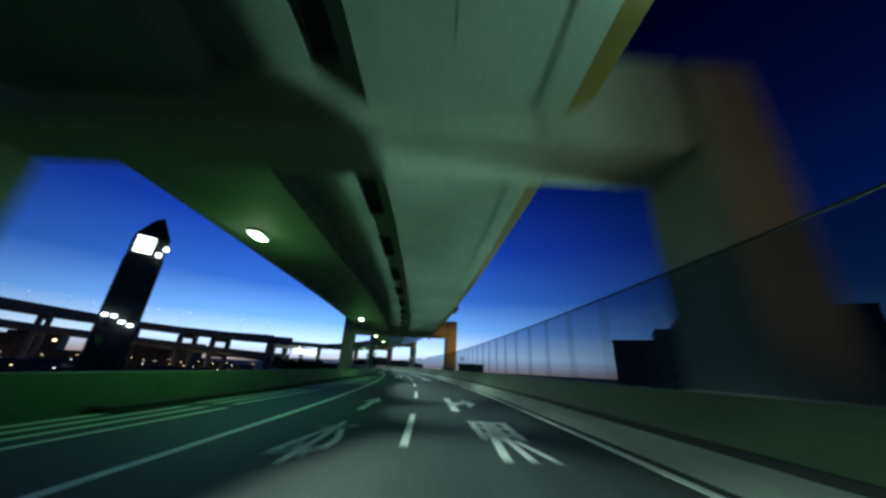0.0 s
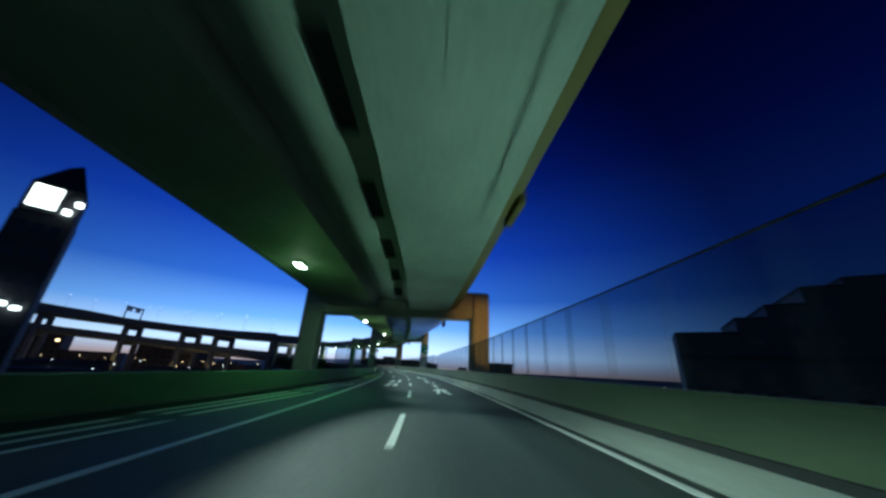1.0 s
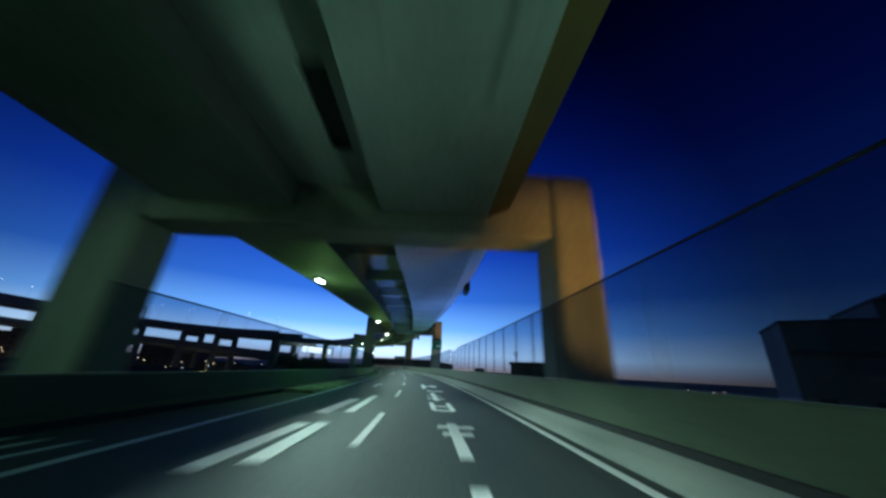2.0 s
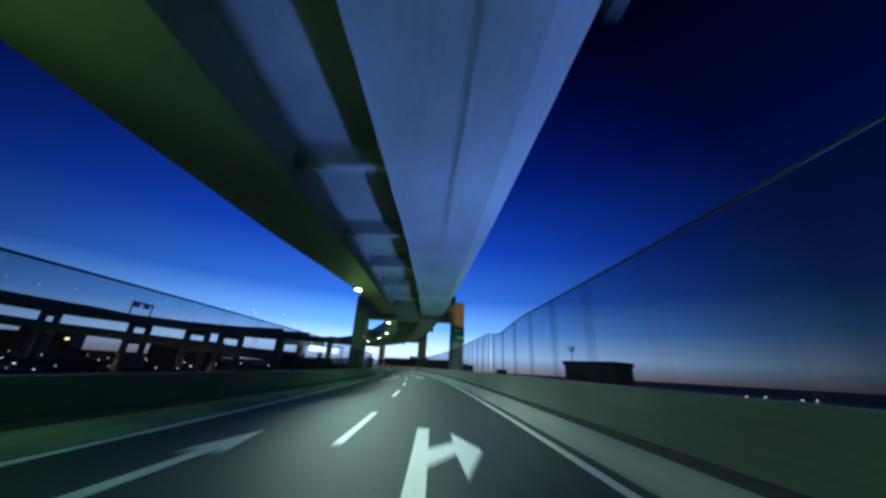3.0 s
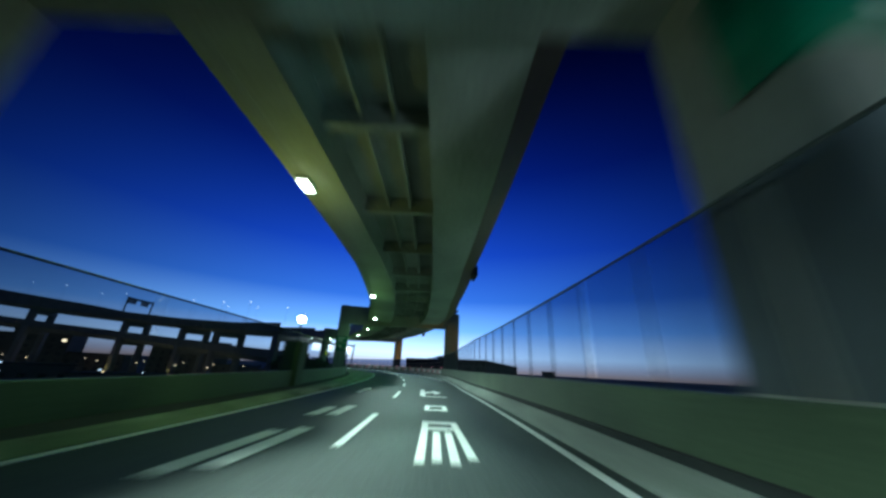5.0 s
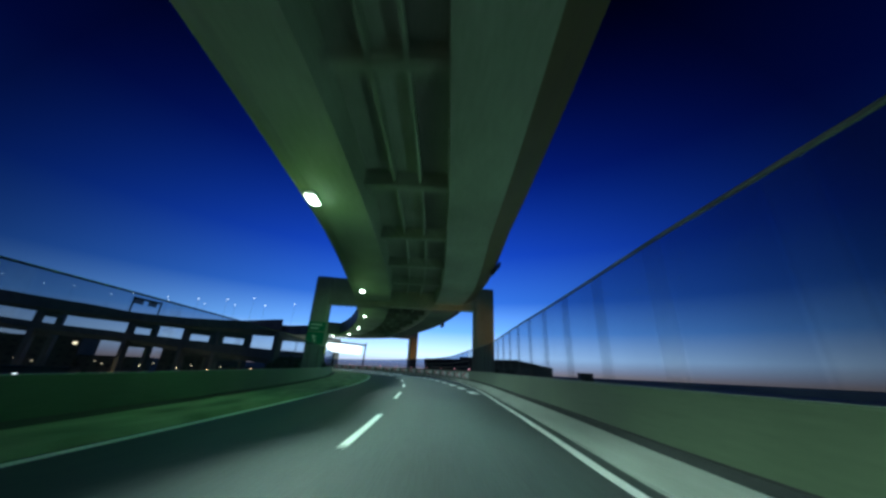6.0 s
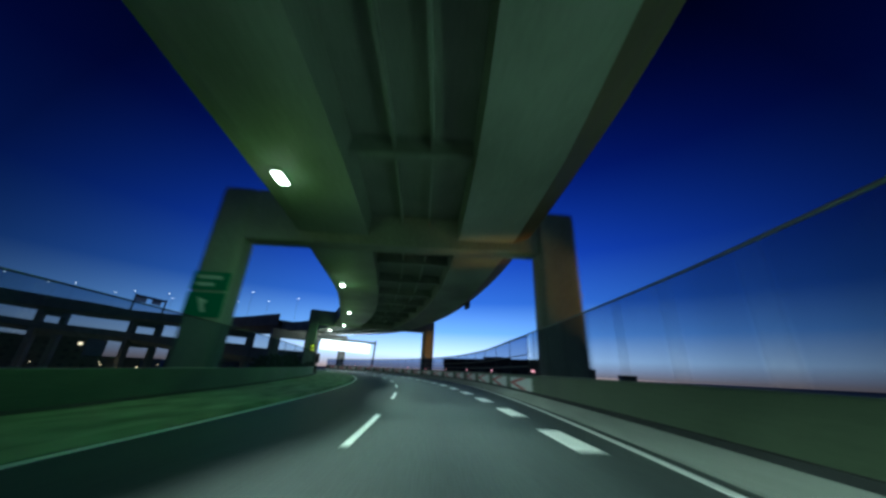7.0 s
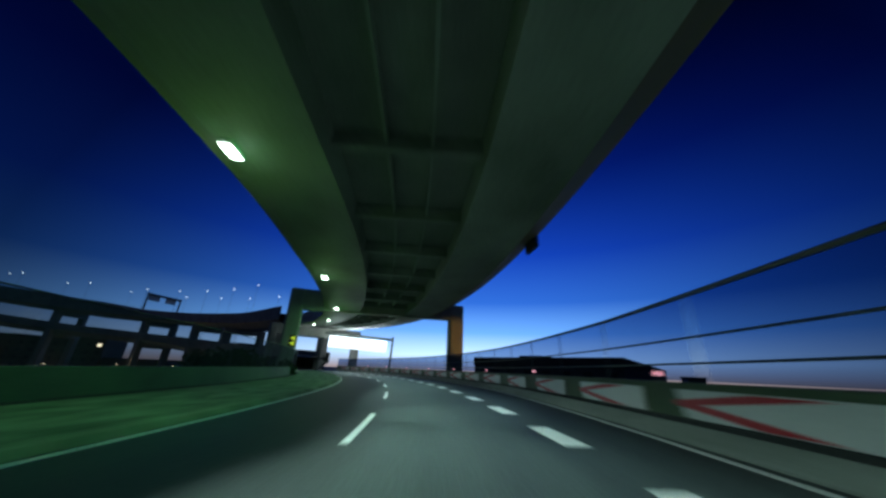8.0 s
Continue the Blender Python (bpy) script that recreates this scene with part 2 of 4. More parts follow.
YELLOWGLOW = glowing("yellow_glow", (0.75, 0.9, 0.05), 0.7)
STARGLOW = glowing("mast_glow", (0.85, 0.95, 1.0), 2.4)


# ---- mesh helpers ----
def part(name, data, mat, parent=None, label="", smooth=False):
    """Links a bmesh, or (points, faces), as one mesh object."""
    me = bpy.data.meshes.new(name)
    if isinstance(data, bmesh.types.BMesh):
        bmesh.ops.recalc_face_normals(data, faces=data.faces)
        data.to_mesh(me)
        data.free()
    else:
        me.from_pydata(data[0], [], data[1])
    if smooth:
        me.polygons.foreach_set("use_smooth", [True] * len(me.polygons))
    me.materials.append(mat)
    ob = new(name, me)
    if parent:
        ob.parent = parent
    if label:
        tagged(ob, label)
    return ob


def thing(name, label, category, group="", kind="", m=None):
    ob = new(name)
    ob.empty_display_size = 0.2
    if m is not None:
        ob.matrix_basis = m
    return tagged(ob, label, category, group, kind)


def sweep(section, s0, s1, step=2.0):
    """A closed section of (d, z), given for each station, drawn along the road."""
    count = max(int(math.ceil((s1 - s0) / step)), 1)
    pts, faces, n = [], [], 0
    for i in range(count + 1):
        s = s0 + (s1 - s0) * i / count
        ring = [at(s, d, z) for d, z in section(s)]
        n = len(ring)
        pts += [tuple(p) for p in ring]
    for i in range(count):
        for j in range(n):
            k = (j + 1) % n
            faces.append((i * n + j, i * n + k, (i + 1) * n + k, (i + 1) * n + j))
    faces.append(tuple(range(n))[::-1])
    faces.append(tuple(count * n + j for j in range(n)))
    bm = bmesh.new()
    vs = [bm.verts.new(p) for p in pts]
    uv = bm.loops.layers.uv.new("along")
    where = [(d + z, s0 + (s1 - s0) * i / count) for i in range(count + 1) for d, z in section(s0 + (s1 - s0) * i / count)]
    for f in faces:
        face = bm.faces.new([vs[i] for i in f])
        for loop, i in zip(face.loops, f):
            loop[uv].uv = where[i]
    return bm


def rect(d0, d1, z0, z1):
    return [(d0, z0), (d1, z0), (d1, z1), (d0, z1)]


def box(x0, x1, y0, y1, z0, z1, bevel=0.0, m=None, segments=2):
    bm = bmesh.new()
    bmesh.ops.create_cube(bm, size=1.0)
    for v in bm.verts:
        v.co = Vector(((x0 + x1) / 2 + v.co.x * (x1 - x0), (y0 + y1) / 2 + v.co.y * (y1 - y0), (z0 + z1) / 2 + v.co.z * (z1 - z0)))
    if bevel:
        bmesh.ops.bevel(bm, geom=bm.edges[:], offset=bevel, segments=segments, affect="EDGES", profile=0.6)
    if m is not None:
        bmesh.ops.transform(bm, matrix=m, verts=bm.verts)
    return bm


def tube(p, q, r0, r1, sides=10, bm=None):
    bm = bm or bmesh.new()
    p, q = Vector(p), Vector(q)
    turn = (q - p).to_track_quat("Z", "Y").to_matrix().to_4x4()
    bmesh.ops.create_cone(bm, cap_ends=True, segments=sides, radius1=r0, radius2=r1, depth=(q - p).length,
                          matrix=Matrix.Translation((p + q) / 2) @ turn)
    return bm


def strokes(lines, z=0.012):
    """Painted strokes: each is (s0, d0, s1, d1, width across)."""
    bm = bmesh.new()
    for s0, d0, s1, d1, w in lines:
        n = max(int(abs(s1 - s0) / 1.0), 1)
        last = None
        for i in range(n + 1):
            u = i / n
            s, d = s0 + u * (s1 - s0), d0 + u * (d1 - d0)
            ring = [bm.verts.new(at(s, d + e * w / 2, zz)) for e, zz in ((-1, 0.001), (-1, z), (1, z), (1, 0.001))]
            if last:
                for a in range(3):
                    bm.faces.new((last[a], last[a + 1], ring[a + 1], ring[a]))
            last = ring
    return bm


# ---- ground and road ----
tagged(part("ground", ([(-2600, -2600, -10), (2600, -2600, -10), (2600, 2600, -10), (-2600, 2600, -10)], [(0, 1, 2, 3)]), SOIL),
       "dark flat land below the elevated road at dusk", "ground", kind="structure")
END = 245.0
road = tagged(part("road", sweep(lambda s: rect(wall_l(s) - 0.25, wall_r(s) + 0.22, -1.4, 0.0), -60, END, 1.5), ASPHALT),
              "dark grey asphalt carriageway of an elevated expressway", "road", kind="structure")
part("edge_line", strokes([(s, edge_r(s) - 0.12, s + 2, edge_r(s + 2) - 0.12, 0.16) for s in range(-50, 250, 2)]), PAINT, road, "solid white edge line")
part("edge_line", strokes([(s, edge_l(s), s + 2, edge_l(s + 2), 0.15) for s in range(-50, 250, 2)]), PAINT, road, "solid white edge line")
for k in range(-5, 26):
    s = 6.35 + 9.2 * k
    d = -0.1 if s < 120 else -0.18
    part("lane_dash", strokes([(s, d, s + 4.0, d, 0.15)]), PAINT, road)
for k in range(24):
    s = 130.8 + 4.62 * k
    part("block_dash", strokes([(s, 4.28, s + 2.2, 4.28, 0.52)]), PAINT, road)
# tapering hatched area beside the outer lane
for base in (-5.3, -5.85, -6.35, -6.85):
    for k in range(7):
        s = -14.0 + 8.2 * k
        near, late = (wall_l(s) + 7.2) * 0.85, (wall_l(s + 7.4) + 7.2) * 0.85
        if base + near > wall_l(s) + 0.2:
            part("hatching_line", strokes([(s, base - 0.12 + near, s + 7.4, base + 0.1 + late, 0.11)]), PAINT, road)
# each stroke: s0, d0, s1, d1, width; strokes with one station run across the lane
GLYPHS = (
    [(9.3, 1.4, 9.3, 2.42, 0.3), (8.55, 1.38, 8.55, 2.42, 0.3), (7.75, 1.42, 7.75, 2.4, 0.3), (9.5, 1.9, 7.2, 1.85, 0.34), (9.4, 1.5, 7.3, 1.48, 0.14), (9.4, 2.32, 7.3, 2.3, 0.14), (7.5, 1.72, 5.7, 1.58, 0.15), (7.3, 1.95, 5.72, 2.0, 0.12), (7.2, 2.1, 5.75, 2.4, 0.1)],
    [(7.7, -2.0, 8.1, -1.27, 0.12), (8.5, -1.65, 7.2, -1.68, 0.12), (8.0, -1.7, 5.56, -2.07, 0.11), (7.9, -1.62, 5.1, -1.7, 0.11), (7.6, -1.5, 6.6, -1.32, 0.12), (6.6, -1.32, 6.0, -1.36, 0.13), (6.0, -1.36, 5.6, -2.05, 0.16), (6.4, -1.95, 5.5, -1.5, 0.12)],
    [(41.3, 1.74, 39.2, 1.64, 0.22), (40.3, 1.5, 39.1, 1.38, 0.24), (40.6, 1.95, 39.0, 2.1, 0.26), (39.9, 1.4, 39.9, 2.1, 0.3), (39.4, 1.6, 36.9, 1.42, 0.19), (39.4, 1.82, 36.8, 2.1, 0.18)],
    [(45.3, 1.4, 45.3, 2.25, 0.3), (44.5, 1.48, 44.5, 2.12, 0.3), (45.8, 1.76, 42.6, 1.75, 0.22)],
    [(48.3, 1.4, 48.3, 2.1, 0.3), (49.4, 1.35, 49.4, 2.1, 0.3), (48.4, 1.42, 50.6, 1.4, 0.16), (48.4, 2.06, 50.6, 2.04, 0.16), (52.2, 1.3, 52.2, 2.05, 0.3), (53.6, 1.3, 53.6, 2.0, 0.3), (51.4, 1.68, 55.4, 1.64, 0.22)],
    [(41.6, -1.75, 45.0, -1.6, 0.3), (42.0, -1.2, 45.2, -1.2, 0.3), (46.6, -1.7, 50.6, -1.55, 0.35), (47.0, -1.05, 52.4, -1.0, 0.25)],
    [(101.2, 1.26, 101.2, 2.13, 0.3), (100.4, 1.3, 100.4, 2.1, 0.3), (101.2, 1.34, 97.6, 1.32, 0.15), (100.0, 1.6, 97.7, 1.58, 0.15), (100.0, 1.85, 97.6, 1.86, 0.15), (101.2, 2.05, 97.9, 2.15, 0.15)],
    [(103.8, 1.28, 103.8, 2.04, 0.3), (104.9, 1.28, 104.9, 2.04, 0.3), (103.8, 1.36, 105.0, 1.36, 0.16), (103.8, 1.97, 105.0, 1.97, 0.16), (108.9, 1.2, 108.9, 2.35, 0.3)],
    [(91.6, -2.1, 93.4, -2.05, 0.14), (91.8, -1.75, 93.7, -1.7, 0.14), (92.0, -1.45, 94.0, -1.4, 0.14)],
    [(86.2, -2.3, 89.4, -2.1, 0.16), (86.6, -1.9, 89.5, -1.55, 0.16)],
    [(94.4, -1.8, 95.2, -1.75, 0.2), (94.5, -1.4, 95.4, -1.35, 0.2), (96.6, -1.75, 99.4, -1.6, 0.3), (97.0, -1.3, 99.8, -1.15, 0.3)],
    [(101.6, -1.7, 103.4, -1.65, 0.3), (101.8, -1.2, 104.0, -1.15, 0.3)],
    [(56.7, 1.4, 56.7, 2.35, 0.3), (57.1, 1.4, 57.1, 2.35, 0.3)],
)
for g in GLYPHS:
    lines = [(a, b, c + (0.35 if a == c else 0), e, w) if a != c else (a - 0.15, (b + e) / 2, a + 0.15, (b + e) / 2, abs(e - b)) for a, b, c, e, w in g]
    part("road_lettering", strokes(lines), PAINT, road, "worn white lettering painted on the asphalt")


def road_arrow(s, d, side):
    """A lane arrow: straight on (0), or with a branch whose head turns to one side."""
    if side:
        bm = strokes([(s, d, s + 4.5, d + 0.03, 0.26)])
        for shape in ([(1.6, 0.12), (2.6, 0.12), (3.2, 0.6), (2.4, 0.62)], [(4.1, 0.62), (2.7, 1.08), (1.2, 0.66), (2.4, 0.6)]):
            bm.faces.new([bm.verts.new(at(s + a, d + side * b, 0.0125)) for a, b in shape])
    else:
        bm = strokes([(s, d, s + 2.4, d + 0.06, 0.2)])
        bm.faces.new([bm.verts.new(at(s + a, d + b, 0.0125)) for a, b in ((2.3, -0.28), (3.9, 0.12), (2.3, 0.36))])
    part("road_arrow", bm, PAINT, road, "white lane arrow painted on the asphalt")


for s, d, side in ((11.5, 1.28, 1), (10.8, -1.75, 0), (58.9, 1.3, 1), (58.4, -1.85, 0), (109.1, 1.17, 1), (109.6, -2.1, 0)):
    road_arrow(s, d, side)

# kerbs, dark strips and parapet walls
tagged(part("kerb_right", sweep(lambda s: [(edge_r(s) + 0.22, -0.2), (wall_r(s), -0.2), (wall_r(s), 0.36), (edge_r(s) + 0.47, 0.36), (edge_r(s) + 0.22, 0.05)], -60, END), KERB),
       "pale concrete kerb sloping up to the parapet", "kerb", kind="structure")
tagged(part("dark_strip_right", sweep(lambda s: rect(wall_r(s) - 0.11, wall_r(s) - 0.002, 0.362, 0.47), -60, END), NEAR_BLACK),
       "dark strip along the foot of the parapet", "duct", kind="structure")
tagged(part("kerb_left", sweep(lambda s: [(wall_l(s) + strip_l(s), -0.2), (edge_l(s) - 0.12, -0.2), (edge_l(s) - 0.12, 0.02), (edge_l(s) - 0.3, 0.11), (wall_l(s) + strip_l(s), 0.14)], 52, END), APRON),
       "pale worn concrete apron between edge line and parapet", "kerb", kind="structure")
tagged(part("dark_strip_left", sweep(lambda s: rect(wall_l(s), wall_l(s) + strip_l(s) - 0.002, -0.2, 0.145), 8, END), NEAR_BLACK),
       "dark strip along the foot of the parapet", "duct", kind="structure")


def parapet(name, label, wall, side, top):
    root = thing(name, label, "wall", kind="structure")
    s = -60.0
    while s < END - 1:
        e = min(s + 9.98, END)

        def shape(q):
            a, t = wall(q), top(q)
            return [(a, -0.6), (a + side * 0.19, -0.6), (a + side * 0.19, t - 0.03), (a + side * 0.16, t), (a + side * 0.05, t), (a + side * 0.02, t - 0.03)]
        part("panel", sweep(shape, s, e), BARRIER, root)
        s += 10.0
    return root


right_wall = parapet("wall_right", "green-stained concrete parapet, its colour darkened for dim green lamp light", wall_r, 1, top_r)
left_wall = parapet("wall_left", "green-stained concrete parapet, its colour darkened for dim green lamp light", wall_l, -1, top_l)


# ---- clear noise screens on the parapets ----
def screen(name, wall, low, high, s0, s1, pitch, group, rails=(), rail_r=0.024, rail_used=None, pane_used=None):
    root = thing(name, "clear plastic noise screen with dark steel posts on the parapet", "noise screen", group)
    s = s0
    while s < s1 - 0.1:
        e = min(s + pitch, s1)
        part("post", box(-0.022, 0.022, -0.01, 0.01, low(s) - 0.02, high(s), 0.005, frame_at(s, wall(s)), 1), STEEL, root)
        pane = part("pane", sweep(lambda q: rect(wall(q) - 0.008, wall(q) + 0.008, low(q) + 0.03, high(q) - 0.02), s + 0.07, e - 0.07, 2.0), pane_used or PANEL, root)
        pane.visible_shadow = False
        s += pitch
    part("top_rail", sweep(lambda q: [(wall(q) + rail_r * math.cos(a), high(q) + rail_r * math.sin(a)) for a in [i * math.pi / 4 for i in range(8)]], s0, s1, 2.0), rail_used or RAIL, root)
    for f in rails:
        part("rail", sweep(lambda q: [(wall(q) - 0.06 + 0.03 * math.cos(a), low(q) + f * (high(q) - low(q)) + 0.03 * math.sin(a)) for a in [i * math.pi / 3 for i in range(6)]], s0, s1, 2.0), rail_used or RAIL, root)
    return root


screen("noise_screen", lambda s: wall_r(s) + 0.1, top_r, fence_r, -56, 72.6, 2.0, "roadside noise screens", rail_used=STEEL)
screen("noise_screen", lambda s: wall_r(s) + 0.1, top_r, lambda s: fence_r(s) + 0.05, 73, 99, 2.0, "roadside noise screens")
screen("noise_screen", lambda s: wall_r(s) + 0.1, top_r, lambda s: fence_r(s) + 0.05, 99.1, 146, 2.0, "roadside noise screens", rail_r=0.032, rail_used=LIT_RAIL)
screen("noise_screen", lambda s: wall_r(s) + 0.1, top_r, fence_r, 146.2, END, 4.0, "roadside noise screens", rails=(0.21, 0.5), rail_r=0.06, pane_used=SMOKED)
screen("noise_screen", lambda s: wall_l(s) - 0.1, top_l, lambda s: top_l(s) + 1.85, 44, END, 4.0, "roadside noise screens", rail_used=STEEL)

# ---- the upper deck: two box girders, a slab between, fascias ----
deck = thing("upper_deck", "grey elevated deck on two box girders above the road", "bridge deck", kind="structure")
D0, D1 = -60.0, END


def over(s, *pairs):
    """A section of the deck: offsets and heights over the soffit, banked to the inside of the bend."""
    z = soffit(s)
    return [(d, z + BANK * d + h) for d, h in pairs]


part("girder", sweep(lambda s: over(s, (deck_l(s) + 0.55, 0), (gird_l(s), 0), (gird_l(s) + 0.08, 1.35), (deck_l(s) + 0.3, 1.35)), D0, D1), GIRDER, deck)
part("girder", sweep(lambda s: over(s, (gird_r(s), 0), (face_r(s), 0), (face_r(s) + 0.05, 1.35), (gird_r(s) - 0.08, 1.35)), D0, D1), GIRDER, deck)
part("slab", sweep(lambda s: over(s, (deck_l(s) + 0.05, 1.2), (deck_r(s) - 0.05, 1.2), (deck_r(s) - 0.05, 1.55), (deck_l(s) + 0.05, 1.55)), D0, D1), SLAB, deck)
part("fascia", sweep(lambda s: over(s, (deck_l(s), 0.08), (deck_l(s) + 0.56, -0.003), (deck_l(s) + 0.56, 0.1), (deck_l(s) + 0.3, 0.4), (deck_l(s) + 0.25, 2.5), (deck_l(s), 2.5)), D0, D1), GIRDER, deck)
outer = lambda s: over(s, (deck_r(s), 0.34), (deck_r(s), 2.5), (deck_r(s) - 0.25, 2.5), (deck_r(s) - 0.27, 0.55), (face_r(s) - 0.01, 0.2), (face_r(s) - 0.01, -0.003))
part("fascia", sweep(outer, D0, 46.88), SODIUM_TINT, deck, "steel fascia coloured ochre for the sodium light on it")
part("fascia", sweep(outer, 46.9, 95.08), GIRDER, deck)
part("fascia", sweep(outer, 95.1, D1), BROWN, deck, "dark brown painted steel fascia")
# a cover plate with a row of deep slots under the slab, in the first spans
P0, P1 = 0.78, 0.84
part("cover_plate", sweep(lambda s: over(s, (gird_l(s) + 0.06, P0), (gird_r(s) - 1.15, P0), (gird_r(s) - 1.15, P1), (gird_l(s) + 0.06, P1)), D0, 46), GIRDER, deck)
part("cover_plate", sweep(lambda s: over(s, (gird_r(s) - 0.55, P0), (gird_r(s) - 0.055, P0), (gird_r(s) - 0.055, P1), (gird_r(s) - 0.55, P1)), D0, 46), GIRDER, deck)
# thin upright plates added to keep light out of the slots
for q in (-1.17, -0.55):
    part("slot_baffle", sweep(lambda s: over(s, (gird_r(s) + q, P1 + 0.002), (gird_r(s) + q + 0.02, P1 + 0.002), (gird_r(s) + q + 0.02, 1.198), (gird_r(s) + q, 1.198)), D0, 46), GIRDER, deck)
# black plate: the shade inside the deep slots is put into its colour
part("slot_shade", sweep(lambda s: over(s, (gird_r(s) - 1.145, 1.1), (gird_r(s) - 0.555, 1.1), (gird_r(s) - 0.555, 1.15), (gird_r(s) - 1.145, 1.15)), D0, 46), NEAR_BLACK, deck, "black plate in the slots, standing in for the shade of their depth")
s = -51.85
while s < 45:
    part("cover_strip", sweep(lambda q: over(q, (gird_r(q) - 1.15, P0), (gird_r(q) - 0.55, P0), (gird_r(q) - 0.55, P1), (gird_r(q) - 1.15, P1)), s, min(s + 2.1, 46)), GIRDER, deck)
    s += 4.8
part("splice_strip", sweep(lambda s: over(s, (gird_r(s) + 0.42 * (face_r(s) - gird_r(s)), -0.025), (gird_r(s) + 0.5 * (face_r(s) - gird_r(s)), -0.025), (gird_r(s) + 0.5 * (face_r(s) - gird_r(s)), 0.05), (gird_r(s) + 0.42 * (face_r(s) - gird_r(s)), 0.05)), D0, 46), GIRDER, deck)
# cross beams between the girders, and ribs under the slab in the later spans
for first, count in ((52.4, 8), (99.4, 8), (150.6, 8), (196.0, 8)):
    for k in range(count):
        a = first + 5.5 * k
        part("cross_beam", sweep(lambda q: over(q, (gird_l(q) + 0.04, 0.5), (gird_r(q) - 0.04, 0.5), (gird_r(q) - 0.04, 1.199), (gird_l(q) + 0.04, 1.199)), a, a + 0.3), GIRDER, deck)
for f in (0.36, 0.66):
    part("rib", sweep(lambda q: over(q, (gird_l(q) + f * (gird_r(q) - gird_l(q)) - 0.05, 0.75), (gird_l(q) + f * (gird_r(q) - gird_l(q)) + 0.05, 0.75), (gird_l(q) + f * (gird_r(q) - gird_l(q)) + 0.05, 1.21), (gird_l(q) + f * (gird_r(q) - gird_l(q)) - 0.05, 1.21)), 97, D1), GIRDER, deck)
part("drain_box", box(-0.16, 0.08, -0.9, 0.9, 0.05, 0.5, 0.03, frame_at(27.5, deck_r(27.5) + 0.02, soffit(27.5) + BANK * deck_r(27.5)), 1), SODIUM_TINT, deck, "ochre drain box on the deck's edge")
for s in (57.5, 83.0, 113.0, 163.0):
    part("drain_box", box(-0.16, 0.1, -0.7, 0.7, -0.25, 0.45, 0.03, frame_at(s, deck_r(s) + 0.02, soffit(s) + BANK * deck_r(s)), 1), STEEL, deck, "dark drain box on the deck's edge")

part("drain_box", box(-0.1, 0.06, -1.2, 1.2, 0.0, 0.3, 0.03, frame_at(131.0, deck_r(131.0) + 0.02, soffit(131.0) + BANK * deck_r(131.0)), 1), STEEL, deck, "dark drain box on the deck's edge")


# ---- portal piers ----
def portal(s, left, right, low, high, depth=2.0):
    root = thing("portal_pier", "tall concrete portal pier straddling the elevated road", "bridge pier", "portal piers", m=frame_at(s))
    for a, b in (left, right):
        part("column", box(a, b, -depth / 2, depth / 2, -10.3, high, 0.36, None, 5), PIER, root)
    bm = box(left[1] - 0.05, right[0] + 0.05, -depth / 2 + 0.12, depth / 2 - 0.12, low, high - 0.05, 0.05)
    for v in bm.verts:
        v.co.z += BANK * v.co.x if v.co.z < low + 0.3 else 0
    part("beam", bm, PIER, root)
    part("road_beam", box(left[1] - 0.05, right[0] + 0.05, -depth / 2 + 0.12, depth / 2 - 0.12, -3.2, -1.396, 0.05), PIER, root)
    return root


portal(-38, (-9.9, -8.2), (4.85, 6.5), 4.8, 7.2)
portal(5.2, (-10.0, -8.3), (4.85, 6.5), 5.2, 7.5, 1.7)
portal(46.9, (-9.6, -7.95), (4.85, 6.45), 5.35, 7.9, 1.7)
portal(95.1, (-6.95, -5.35), (4.85, 6.4), 6.6, 9.2, 1.9)
portal(144.9, (-10.15, -8.4), (7.05, 9.3), 7.35, 10.1, 1.3)
portal(191.5, (-11.4, -9.65), (10.4, 12.5), 8.0, 10.45, 1.6)
portal(240, (-11.4, -9.65), (10.4, 12.5), 8.2, 10.6, 1.6)


# ---- lamps under the deck ----
PIERS = (46.9, 95.1, 144.9, 191.5)

